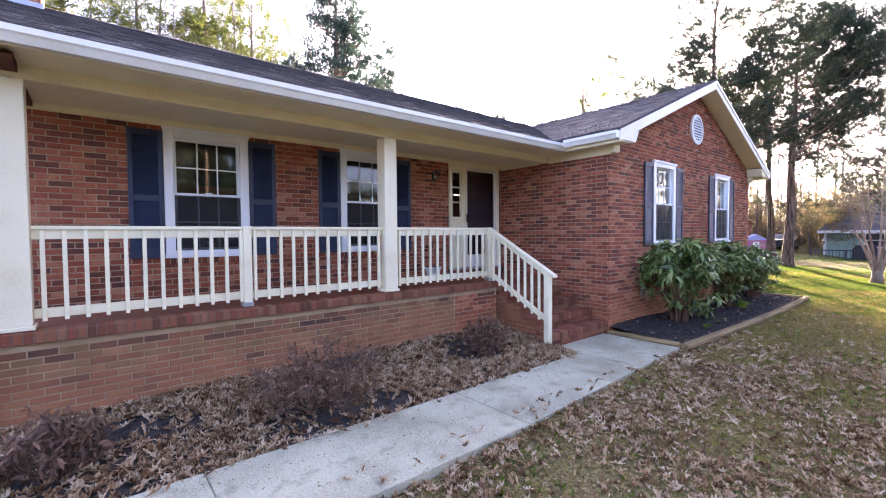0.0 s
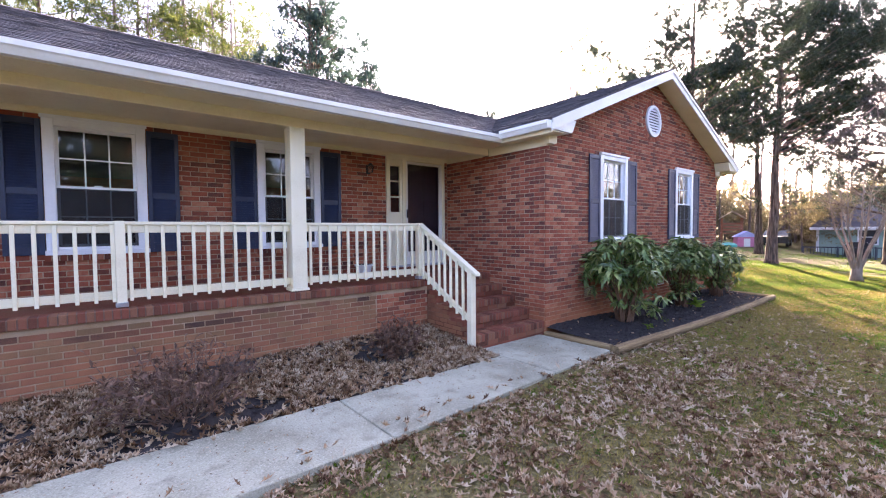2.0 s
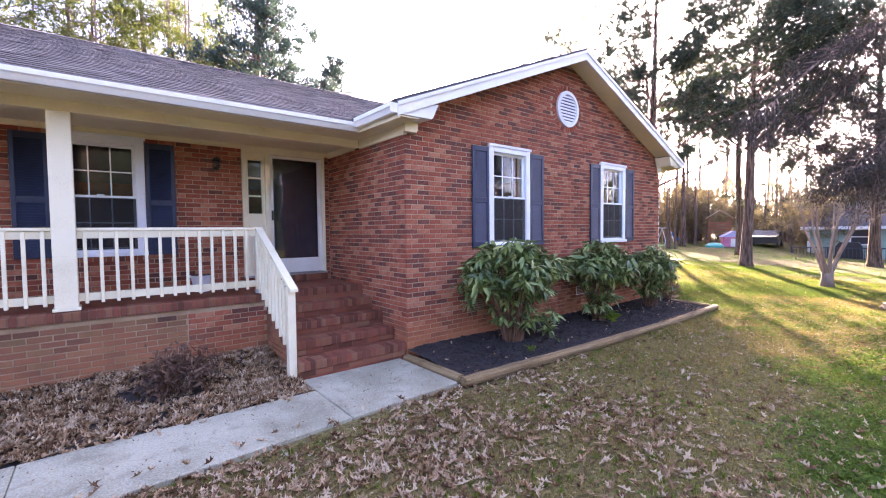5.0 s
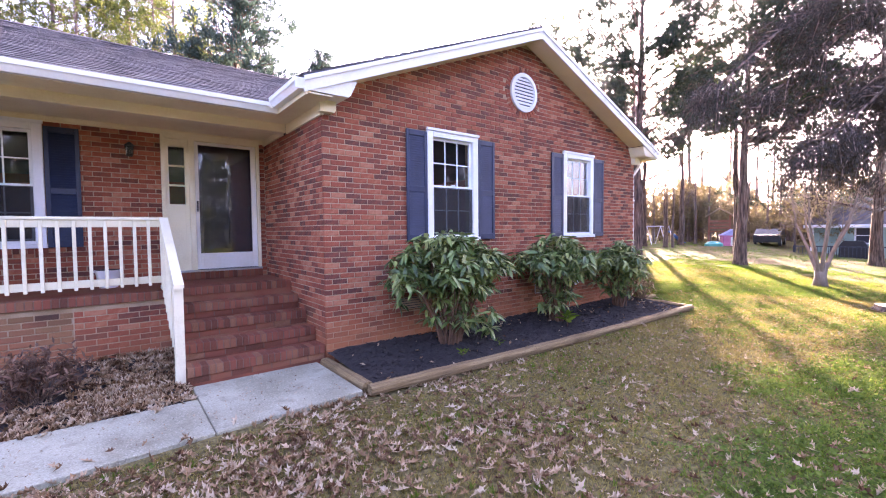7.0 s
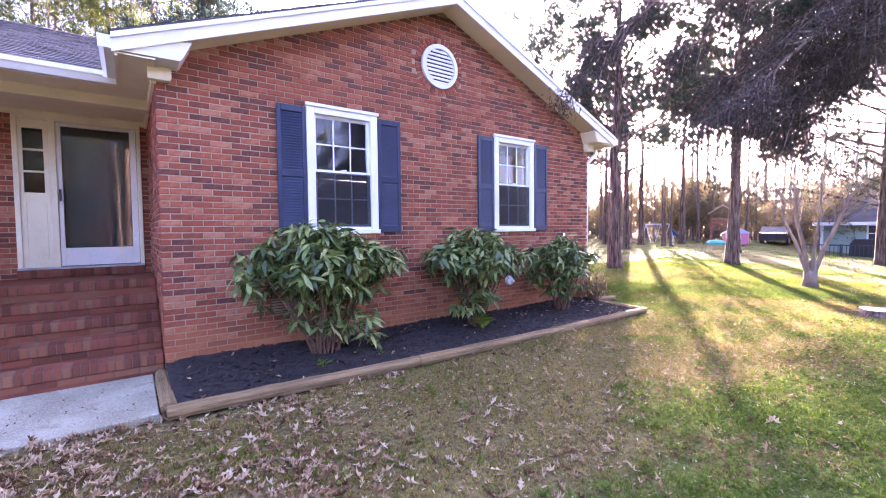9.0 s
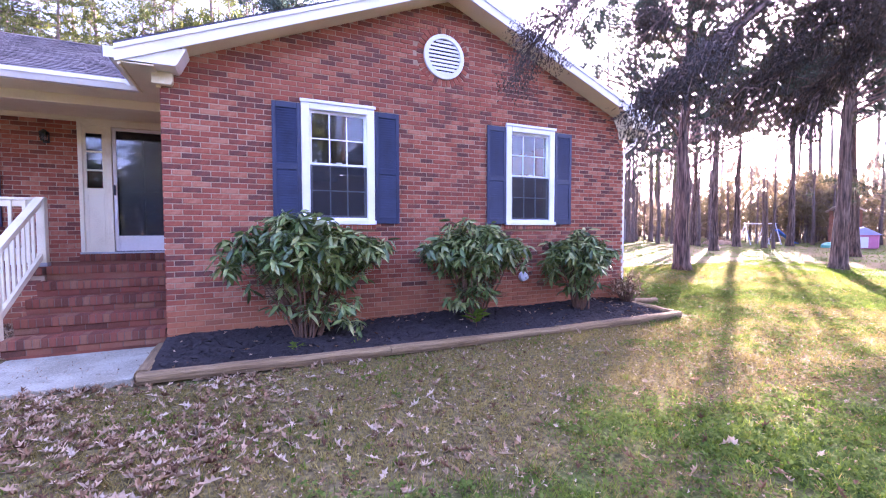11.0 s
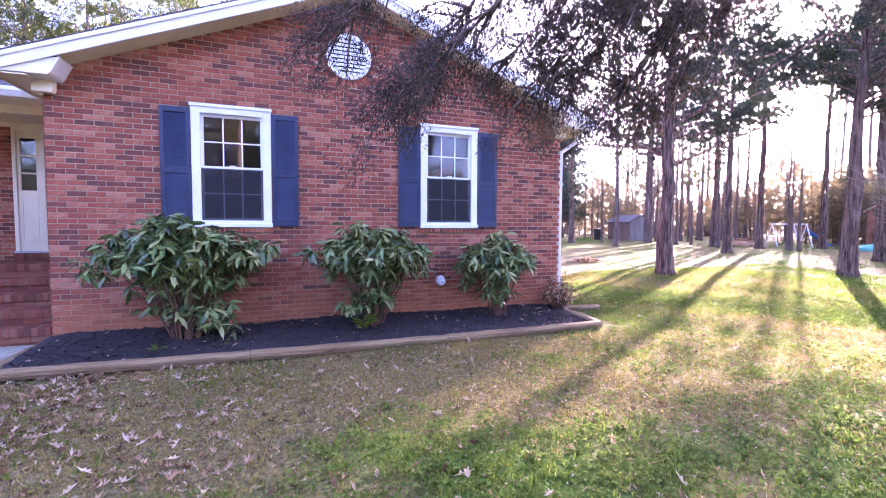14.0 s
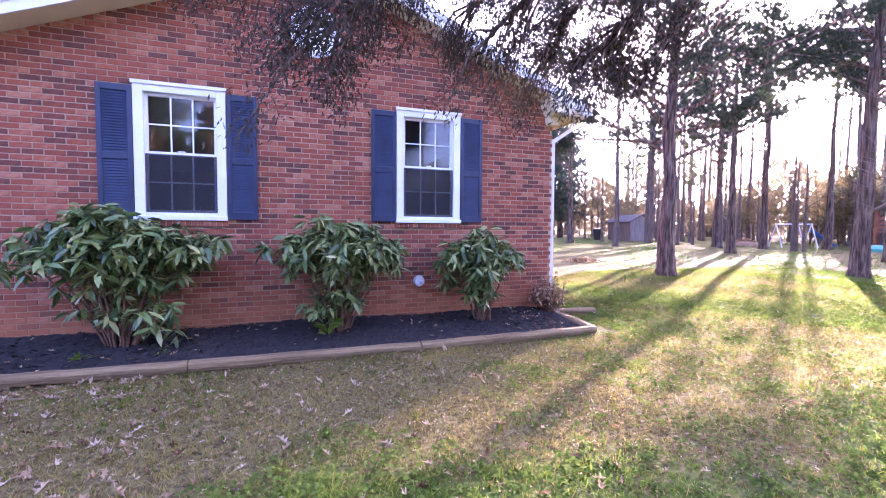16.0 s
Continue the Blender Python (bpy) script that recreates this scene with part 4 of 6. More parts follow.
def turf_share(x, y):
    """How much of the lawn is green at a place, 0 to 1: thatch by the beds and the walk, low green mats further out."""
    x, y = np.asarray(x, float), np.asarray(y, float)
    edge = -3.3 - 0.30 * np.sin(x * 1.15 + 0.4) - 0.22 * np.sin(x * 2.9 + 1.1) - 0.25 * np.exp(-((x - 5.5) / 0.8) ** 2) - 0.9 * np.clip((0.2 - x) / 1.5, 0, 1)
    near = np.clip((edge - y) / 0.7, 0, 1) * np.clip((x + 3.6) / 3.0, 0.12, 1) * (0.62 + 0.2 * np.sin(x * 3.1 + 2 * np.sin(y * 1.7)) * np.sin(y * 2.6 + x))
    near = np.maximum(near, 0.30 * np.clip((x - 3.9) / 1.2, 0, 1) * np.clip((-1.7 - y) / 0.5, 0, 1) * (0.8 + 0.5 * np.sin(x * 4.1 + y * 2.0) * np.sin(y * 3.7 - x)))
    far = 0.46 + 0.16 * np.sin(x * 0.75 + 1.0) * np.sin(y * 0.9 + 0.5) + 0.10 * np.sin(x * 1.9 + y * 1.3)
    far -= 0.55 * np.exp(-(((x - 11.5) / 1.9) ** 2 + ((y + 3.6) / 0.9) ** 2))
    far -= 0.12 * np.exp(-(((x - 12) / 4) ** 2 + ((y - 9) / 4) ** 2))
    k = np.clip((x - 5.8 - 0.5 * np.sin(y * 1.3)) / 2.0, 0, 1)
    a = near * (1 - k) + far * k
    a -= 0.25 * np.clip((np.hypot(x, y) - 42) / 10, 0, 1)
    return np.clip(a, 0, 0.85)


def axis_steps():
    near = list(np.arange(-12, 22, 0.3))
    out = [22 * 1.18 ** k for k in range(30)]
    return np.array(sorted([-12 - (o - 22) for o in out] + near + out))


gx, gy = axis_steps(), axis_steps() - 4
X, Y = np.meshgrid(gx, gy, indexing="ij")
Z = ground_z(X, Y)
nx, ny = X.shape
idx = np.arange(nx * ny).reshape(nx, ny)
me = raw_mesh("ground", np.stack([X, Y, Z], 2).reshape(-1, 3).tolist(), np.stack([idx[:-1, :-1], idx[1:, :-1], idx[1:, 1:], idx[:-1, 1:]], 2).reshape(-1, 4).tolist(), ground_mat(), True)
at = me.attributes.new("turf", "FLOAT", "POINT")
at.data.foreach_set("value", turf_share(X, Y).ravel().astype(np.float32))
tagged(part("ground", me, None), "patchy winter lawn with bare soil and fallen leaves", "lawn", "", "structure")


def walk_edges(x):
    return -1.17 - 0.055 * min(4.0, abs(x)), -0.37


bm = bmesh.new()
cuts = [-11.0, -8.6, -6.2, -3.8, -1.46]
for a, b in zip(cuts, cuts[1:]):
    (la, ha), (lb, hb) = walk_edges(a), walk_edges(b)
    g = 0.003
    prism([(a + g, la), (b - g, lb), (b - g, hb), (a + g, ha)], "z", -0.05, 0.165, bm)
prism([(-1.454, walk_edges(-1.46)[0]), (-0.11, -1.18), (-0.11, 0.04), (-1.46, 0.04)], "z", -0.05, 0.165, bm)
bmesh.ops.bevel(bm, geom=list(bm.edges), offset=0.008, segments=1, affect="EDGES")
tagged(part("pavement", bm, M_CONC), "pale worn concrete front walk", "walkway", "", "structure")


def bed_mesh(name, x0, x1, y0, y1, zf, step=0.07, seed=1):
    xs, ys = np.arange(x0, x1 + step, step), np.arange(y0, y1 + step, step)
    xs, ys = np.minimum(xs, x1), np.minimum(ys, y1)
    X, Y = np.meshgrid(xs, ys, indexing="ij")
    r = np.random.default_rng(seed)
    Z = zf(X, Y) + r.normal(0, 0.008, X.shape)
    a, b = X.shape
    i = np.arange(a * b).reshape(a, b)
    return raw_mesh(name, np.stack([X, Y, Z], 2).reshape(-1, 3).tolist(), np.stack([i[:-1, :-1], i[1:, :-1], i[1:, 1:], i[:-1, 1:]], 2).reshape(-1, 4).tolist(), M_MULCH, True)


def bed_z(x, y):
    return 0.185 + 0.09 * np.clip((y + 1.25) / 1.25, 0, 1) + 0.02 * np.sin(x * 2.1) * np.sin(y * 2 + 1) - 0.05 * np.clip((x - 6.3) / 1.2, 0, 1)


mulch_bed = tagged(part("mulch_bed", bed_mesh("mulch_bed", 0.0, 7.27, -1.25, 0.006, bed_z), None), "bed of dark mulch along the gable wall", "flower bed", "", "structure")
porch_bed = tagged(part("porch_bed", bed_mesh("porch_bed", -9.0, -1.52, -0.50, 1.21, lambda x, y: ground_z(x, y) + 0.018, seed=2), None), "bed of dark mulch under fallen leaves before the porch", "flower bed", "", "structure")

rng = np.random.default_rng(11)
# chips of mulch
n = 9000
px = np.concatenate([rng.uniform(0.05, 7.2, 6500), rng.uniform(-8.0, -1.55, 2500)])
py = np.concatenate([rng.uniform(-1.2, -0.01, 6500), rng.uniform(-0.36, 1.18, 2500)])
pz = np.where(px > 0, bed_z(px, py), ground_z(px, py) + 0.018) + 0.006
chip_v = [(-0.03, -0.006, 0), (0.03, -0.008, 0.003), (0.026, 0.007, 0.006), (-0.028, 0.006, 0.002), (0, 0, 0.011)]
chip_f = [(0, 1, 4), (1, 2, 4), (2, 3, 4), (3, 0, 4)]
tagged(part("mulch_chips", scatter("mulch_chips", chip_v, chip_f, np.stack([px, py, pz], 1), rand_rot(rng, n, 0.5), rng.uniform(0.5, 1.3, n), M_MULCH), None), "loose dark mulch chips", "mulch", "", "stuff")


def timber(a, b, r=0.048, z=0.175):
    """A landscape timber: a log flattened on two sides."""
    a, b = Vector((*a, z)), Vector((*b, z))
    t = thing("landscape_timber", "weathered brown landscape timber edging the bed", "timber", Matrix.Translation((a + b) / 2) @ pose(0, 0, 0, 0, 0, math.degrees(math.atan2(b.y - a.y, b.x - a.x))), "bed edging timbers")
    L = (b - a).length / 2
    prof = [(-0.062, -0.02), (-0.045, -0.055), (0.045, -0.055), (0.062, -0.02), (0.062, 0.015), (0.045, 0.042), (0.02, 0.048), (-0.02, 0.048), (-0.045, 0.042), (-0.062, 0.015)]
    bm = bmesh.new()
    rings = []
    rg = np.random.default_rng(int(abs(a.x * 100)))
    for k in range(13):
        x = -L + 2 * L * k / 12
        w = rg.normal(0, 0.0025, 2)
        rings.append([bm.verts.new((x, u + w[0], v + w[1])) for u, v in prof])
    for p, q in zip(rings, rings[1:]):
        for k in range(len(prof)):
            bm.faces.new((p[k], p[(k + 1) % len(prof)], q[(k + 1) % len(prof)], q[k]))
    bm.faces.new(rings[0])
    bm.faces.new(rings[-1])
    part("log", bm, M_TIMBER, t)


timber((-0.06, -1.225), (2.335, -1.32))
timber((2.345, -1.32), (4.70, -1.365))
timber((4.71, -1.365), (7.20, -1.31))
timber((-0.04, -0.03), (-0.04, -1.155))
timber((7.23, -1.22), (7.36, -0.08), z=0.17)
timber((7.47, 0.02), (8.20, -0.08), z=0.15)

# ---- fallen leaves ----
leaf_v = [(x, y * 0.58, z * 1.5) for x, y, z in [(-0.5, 0, 0.02), (-0.2, 0.10, 0.05), (-0.12, 0.26, 0.14), (0.0, 0.11, 0.04), (0.14, 0.30, 0.16), (0.22, 0.10, 0.06), (0.5, 0.02, 0.16), (0.22, -0.10, 0.05), (0.14, -0.28, 0.12), (0.0, -0.11, 0.03), (-0.12, -0.25, 0.16), (-0.2, -0.10, 0.05), (0, 0, 0)]]
leaf_f = [(12, i, i + 1) for i in range(11)] + [(12, 11, 0)]


def fade(x, y):
    """Thins out what is scattered towards the far ends of the lawn."""
    return np.clip((x + 12.5) / 5, 0, 1) * np.clip((y + 11) / 4.5, 0, 1)


def spread(n, x0, x1, y0, y1, share, seed, tries=6):
    r = np.random.default_rng(seed)
    x, y = r.uniform(x0, x1, n * tries), r.uniform(y0, y1, n * tries)
    k = r.uniform(0, 1, n * tries) < share(x, y) * fade(x, y)
    return x[k][:n], y[k][:n], r


def on_walk(x, y):
    return (y > -1.17 - 0.055 * np.minimum(4.0, np.abs(x))) & (y < -0.37) & (x < -0.1) | (y > -1.18) & (y < 0.04) & (x > -1.46) & (x < -0.1)


def leaf_share(x, y):
    lawn = np.clip(0.85 - 0.20 * np.clip(x + 1.5, 0, 9), 0.03, 1) * np.clip(1.25 - 0.17 * np.clip(-(y + 1.3), 0, 9), 0.1, 1)
    bed = np.where((x < -1.5) & (y > -0.5), 1.0, 0.0) * np.where(np.abs(np.sin(x * 1.7) * np.sin(y * 3 + x)) > 0.75, 0.25, 1)
    s = np.where(y > -0.5, bed, lawn) * (0.55 + 0.45 * np.sin(x * 2.1 + y) * np.sin(y * 2.7 - x))
    return np.where(on_walk(x, y), 0.035, s)


def leaves(name, n, region, share, seed, size, label, mat_):
    x, y, r = spread(n, *region, share, seed)
    n = len(x)
    inbed = (x < -1.52) & (y > -0.5)
    z = np.where(on_walk(x, y), 0.168, ground_z(x, y) + np.where(inbed, 0.025, 0.006)) + r.uniform(0, 0.02, n)
    me = scatter(name, leaf_v, leaf_f, np.stack([x, y, z], 1), rand_rot(r, n, 0.55), np.stack([r.uniform(*size, n), r.uniform(*size, n), r.uniform(0.3, 1.4, n) * size[1]], 1), mat_)
    tagged(part(name, me, None), label, "leaves", "", "stuff")


leaves("fallen_leaves", 18500, (-12.0, 5.0, -10.5, -1.1), leaf_share, 21, (0.07, 0.15), "dry brown oak leaves scattered on the lawn", M_DEAD)
leaves("bed_leaves", 8500, (-9.0, -1.5, -0.5, 1.18), leaf_share, 22, (0.08, 0.17), "dry brown leaves heaped in the bed before the porch", M_DEAD)
leaves("stray_leaves", 1500, (2.0, 20.0, -8.0, 4.0), lambda x, y: 0.4 + 0 * x, 23, (0.06, 0.11), "few dry leaves on the grass", M_DEAD)
leaves("leaf_litter", 40000, (-12.0, 11.0, -10.5, -1.38), lambda x, y: np.clip(0.9 - 0.8 * turf_share(x, y), 0.12, 1), 25, (0.018, 0.05), "small broken bits of dead leaves and straw in the lawn", M_DEAD)
leaves("walk_litter", 700, (-9.0, -0.05, -1.18, -0.05), lambda x, y: on_walk(x, y) * 0.6, 26, (0.012, 0.04), "bits of dead leaves on the concrete walk", M_DEAD)
x, y, r = spread(120, 0.05, 7.15, -1.22, -0.05, lambda x, y: 0.15 + 0.8 * (x > 6.4), 24)
tagged(part("bed_stray_leaves", scatter("bed_stray_leaves", leaf_v, leaf_f, np.stack([x, y, bed_z(x, y) + 0.02], 1), rand_rot(r, len(x), 0.5), r.uniform(0.05, 0.11, len(x)), M_DEAD), None), "few dry leaves on the mulch", "leaves", "", "stuff")

# ---- grass ----
blade_v, blade_f = [], []
_r = np.random.default_rng(3)
for k in range(6):
    a, l, w = _r.uniform(0, 6.28), _r.uniform(0.5, 1.0), 0.07
    bx, by = _r.uniform(-0.25, 0.25, 2)
    dx, dy = math.cos(a) * l * 0.55, math.sin(a) * l * 0.55
    i = len(blade_v)
    blade_v += [(bx - w * math.sin(a), by + w * math.cos(a), 0), (bx + w * math.sin(a), by - w * math.cos(a), 0), (bx + dx * 0.5 + 0.7 * w * math.sin(a), by + dy * 0.5 - 0.7 * w * math.cos(a), l * 0.7), (bx + dx * 0.5 - 0.7 * w * math.sin(a), by + dy * 0.5 + 0.7 * w * math.cos(a), l * 0.7), (bx + dx * 1.2, by + dy * 1.2, l * 0.95)]
    blade_f += [(i, i + 1, i + 2, i + 3), (i + 3, i + 2, i + 4)]


def no_bed(x, y):
    return ~(on_walk(x, y) | ((y > -1.36) & (y < 9) & (x > -9) & (x < 7.62)))


thin_v, thin_f = [], []
for k in range(4):
    a, l, w = k * 1.7, _r.uniform(0.6, 1.0), 0.055
    bx, by = _r.uniform(-0.4, 0.4, 2)
    i = len(thin_v)
    c, s = math.cos(a), math.sin(a)
    thin_v += [(bx - w * s, by + w * c, 0), (bx + w * s, by - w * c, 0), (bx + c * l * 0.65 + w * 0.4 * s, by + s * l * 0.65 - w * 0.4 * c, l * 0.8), (bx + c * l * 0.65 - w * 0.4 * s, by + s * l * 0.65 + w * 0.4 * c, l * 0.8)]
    thin_f += [(i, i + 1, i + 2, i + 3)]


def grass(name, n, region, share, seed, size, material, label, tpl=None, tilt=0.15):
    x, y, r = spread(n, *region, lambda x, y: share(x, y) * no_bed(x, y), seed)
    n = len(x)
    s = r.uniform(*size, n)
    tv, tf = tpl or (blade_v, blade_f)
    me = scatter(name, tv, tf, np.stack([x, y, ground_z(x, y) - 0.004], 1), rand_rot(r, n, tilt), np.stack([s, s, s * r.uniform(0.5, 1.0, n)], 1), material)
    tagged(part(name, me, None), label, "grass", "", "stuff")


grass("grass", 85000, (-9.0, 20.0, -10.5, 4.0), lambda x, y: np.clip(turf_share(x, y) * 1.6 - 0.22, 0.012, 1) * (0.6 + 0.4 * np.sin(x * 4.3 + 2 * np.sin(y * 2.9)) * np.sin(y * 5.1 + np.sin(x * 3.1))), 31, (0.03, 0.075), M_GRASS, "short green grass in patches", (thin_v, thin_f), 0.25)
grass("far_grass", 20000, (13.0, 40.0, -14.0, 26.0), lambda x, y: np.clip(turf_share(x, y) * 1.5 - 0.2, 0, 1), 32, (0.04, 0.09), M_GRASS, "sunlit green grass under the trees")
grass("dry_grass", 165000, (-12.0, 17.0, -10.5, 4.0), lambda x, y: np.clip(1.0 - turf_share(x, y) * 1.3, 0.1, 1) * np.clip((x + 5.5) / 4, 0.25, 1), 33, (0.025, 0.055), M_STRAW, "dry straw-coloured grass between the leaves", (thin_v, thin_f), 0.3)


grass("weeds", 11000, (-12.0, 5.0, -10.5, -1.2), lambda x, y: np.clip(-0.05 + 0.5 * np.sin(x * 1.9 + np.sin(y * 2.3)) * np.sin(y * 2.1 + x), 0.03, 1), 35, (0.03, 0.08), M_GRASS, "green weeds and grass coming up between the dead leaves")

# clover between the grass
M_CLOVER = mat("clover_leaf", [(0.055, 0.095, 0.016), (0.105, 0.165, 0.028), (0.19, 0.255, 0.055)], 0.7, 0.9, 0.0, 30, vary=0.6, trans=0.5, spec=0.08)
cx, cy, r = spread(9000, -4.0, 14.0, -8.5, 1.0, lambda x, y: np.clip(turf_share(x, y) * 2.4 - 0.4, 0.012, 1) * no_bed(x, y), 34)
wide = r.uniform(0.03, 0.10, len(cx)).repeat(14)
off = r.normal(0, 0.6, (len(wide), 2))
x, y = cx.repeat(14) + off[:, 0] * wide, cy.repeat(14) + off[:, 1] * wide
rise = np.exp(-(off ** 2).sum(1)) * wide * 0.75
clover_v, clover_f = [(-0.5, 0, 0), (0, -0.42, 0.1), (0.5, 0, 0), (0, 0.42, 0.1)], [(0, 1, 2), (0, 2, 3)]
tagged(part("clover", scatter("clover", clover_v, clover_f, np.stack([x, y, ground_z(x, y) + 0.006 + rise * r.uniform(0.6, 1.1, len(x))], 1), rand_rot(r, len(x), 0.6), r.uniform(0.016, 0.036, len(x)), M_CLOVER), None), "low green clover and weeds in the lawn", "clover", "", "stuff")

# ---- shrubs ----
LEAF_V = [(0, 0, 0), (0.3, 0.13, 0.03), (0.65, 0.12, 0.02), (1.0, 0, -0.10), (0.65, -0.12, 0.02), (0.3, -0.13, 0.03), (0.45, 0, -0.01)]
LEAF_F = [(0, 6, 1), (1, 6, 2), (2, 6, 3), (3, 6, 4), (4, 6, 5), (5, 6, 0)]


def laurel(x, y, w, h, d, seed, label, lean=0.0, skirt=None):
    """Bare stems fan out of the ground and carry drooping whorls of long leathery leaves."""
    s = thing("laurel_shrub", label, "shrub", pose(x, y, float(bed_z(x, y)) - 0.02), "laurel shrubs")
    r = np.random.default_rng(seed)
    tips, stems = [], bmesh.new()
    ns = int(34 * w / 1.5)
    for k in range(ns):
        a, q = r.uniform(0, 2 * math.pi), math.sqrt(r.uniform(0.02, 1))
        tx, ty = math.cos(a) * q * w * 0.47 + lean, math.sin(a) * q * d * 0.47
        tz = h * (0.99 - 0.24 * q * q) * r.uniform(0.86, 1.0)
        bx, by = tx * 0.16 + r.normal(0, 0.03), ty * 0.16 + r.normal(0, 0.03)
        mid = Vector((tx * 0.55 + r.normal(0, 0.03), ty * 0.5 + r.normal(0, 0.03), tz * 0.5))
        tube([(bx, by, 0), (bx * 0.6 + mid.x * 0.4, by * 0.6 + mid.y * 0.4, tz * 0.25), mid, (tx, ty, tz)], [0.013, 0.012, 0.010, 0.005], 5, stems, False)
        tips.append((tx, ty, tz))
        for j in range(5):
            tips.append((tx + r.normal(0, 0.13), ty + r.normal(0, 0.12), tz - abs(r.normal(0.08, 0.15))))
    for k in range(int(24 * w)):
        a, q = r.uniform(0, 6.28), r.uniform(0.2, 0.85)
        tips.append((math.cos(a) * w * 0.3 * q, math.sin(a) * d * 0.35 * q, h * r.uniform(0.22, 0.66)))
    if skirt:
        for k in range(skirt[2]):
            tips.append((skirt[0] + r.normal(0, skirt[1]), -0.12 + r.normal(0, 0.14), h * r.uniform(0.12, 0.62)))
    part("stemwork", stems, M_STEM, s, "", "stuff")
    P, D = [], []
    for t in tips:
        m = 11
        a = r.uniform(0, 2 * math.pi) + np.arange(m) * 2.4
        droop = r.uniform(-1.5, 0.25, m)
        D.append(np.stack([np.cos(a), np.sin(a), droop], 1))
        P.append(np.array(t)[None] + r.normal(0, 0.025, (m, 3)))
    P, D = np.concatenate(P), np.concatenate(D)
    sc = r.uniform(0.13, 0.215, len(P))
    part("foliage", scatter("foliage", LEAF_V, LEAF_F, P, dir_rot(D, r), sc, M_LEAF), None, s, "long glossy drooping green leaves")
    return s


laurel(1.53, -0.52, 1.80, 1.60, 1.08, 41, "broad green laurel shrub with long glossy leaves in the mulch bed", 0.0, (0.28, 0.17, 34))
laurel(3.86, -0.52, 1.46, 1.48, 1.05, 42, "green laurel shrub with drooping leaves on bare stems", 0.0, (-0.05, 0.08, 5))
laurel(5.88, -0.50, 1.06, 1.34, 0.95, 43, "smaller green laurel shrub beside the wall cap", 0.0, (0.0, 0.12, 6))


def twiggy(name, x, y, w, h, seed, label, n, leafy, material=None):
    """Thin woody stems that fork, with few small leaves."""
    z0 = float(bed_z(x, y)) if x > 0 else float(ground_z(x, y)) + 0.01
    s = thing(name, label, "shrub", pose(x, y, z0 - 0.01), "bare shrubs")
    r = np.random.default_rng(seed)
    bm = bmesh.new()
    P, D = [], []
    for k in range(n):
        a, q = r.uniform(0, 6.28), math.sqrt(r.uniform(0.02, 1))
        tip = Vector((math.cos(a) * q * w / 2, math.sin(a) * q * w / 2.4, h * (1 - 0.35 * q) * r.uniform(0.42, 1.08)))
        base = Vector((tip.x * 0.25 + r.normal(0, 0.02), tip.y * 0.25 + r.normal(0, 0.02), 0))
        mid = (base + tip) / 2 + Vector(r.normal(0, 0.035, 3))
        tube([base, mid, tip], [0.005, 0.0035, 0.0015], 3, bm, False)
        for j in range(3):
            st = mid.lerp(tip, r.uniform(0.0, 0.8))
            en = st + (tip - base).normalized() * 0.10 + Vector(r.normal(0, 0.07, 3))
            tube([st, en], [0.0025, 0.001], 3, bm, False)
            for i in range(leafy):
                p = st.lerp(en, r.uniform(0.3, 1))
                P.append(tuple(p))
                D.append(r.normal(0, 1, 3) + np.array([0, 0, 0.3]))
    part("stemwork", bm, M_TWIG, s, "", "stuff")
    P, D = np.array(P), np.array(D)
    part("foliage", scatter("foliage", LEAF_V, LEAF_F, P, dir_rot(D, r), r.uniform(0.04, 0.095, len(P)), material or M_DRYLEAF), None, s, "small brown winter leaves")
    return s


twiggy("azalea", -5.05, 0.15, 1.45, 0.72, 51, "sparse brown azalea shrub bare after winter", 105, 5)
twiggy("azalea", -2.66, 0.30, 0.62, 0.55, 52, "small brown azalea shrub in the leaf bed", 60, 6)
twiggy("azalea", -7.02, 0.20, 0.60, 0.50, 53, "small thin azalea shrub beside the downspout", 60, 6)
twiggy("corner_shrub", 7.18, -0.28, 0.62, 0.62, 54, "small thin brown shrub at the corner of the wall", 70, 3, M_DEAD)
rs = np.random.default_rng(77)
for x, y, s in ((1.36, -1.02, 0.08), (3.72, -0.86, 0.20), (2.05, -0.98, 0.05)):
    sd = thing("seedling", "small green seedling in the mulch", "seedling", pose(x, y, float(bed_z(x, y))), "seedlings")
    a = np.arange(14) * 2.4
    D = np.stack([np.cos(a), np.sin(a), rs.uniform(0.1, 0.8, 14)], 1)
    part("leaves", scatter("leaves", LEAF_V, LEAF_F, rs.normal(0, 0.025, (14, 3)) + np.array([0, 0, s * 0.6]), dir_rot(D, rs), np.full(14, s * 1.1), M_GRASS), None, sd)
    part("stem", tube([(0, 0, -0.01), (0.005, 0, s * 0.4), (0, 0, s * 0.8)], [0.004, 0.004, 0.002], 5), M_STEM, sd)


# ---- trees ----
SPRIG_V = [(0, 0.06, 0), (0, -0.06, 0), (0.55, -0.16, 0.04), (1.0, 0.0, 0.0), (0.55, 0.16, -0.04)]
SPRIG_F = [(0, 1, 2), (0, 2, 4), (4, 2, 3)]
NEEDLE_V = [(0, 0.02, 0), (0, -0.02, 0), (1.0, -0.09, 0.02), (0.9, 0.09, -0.05), (0.2, 0.3, 0.1), (0.9, 0.5, 0.2), (0.8, -0.5, -0.1)]
NEEDLE_F = [(0, 1, 2, 3), (0, 4, 5), (0, 1, 6)]


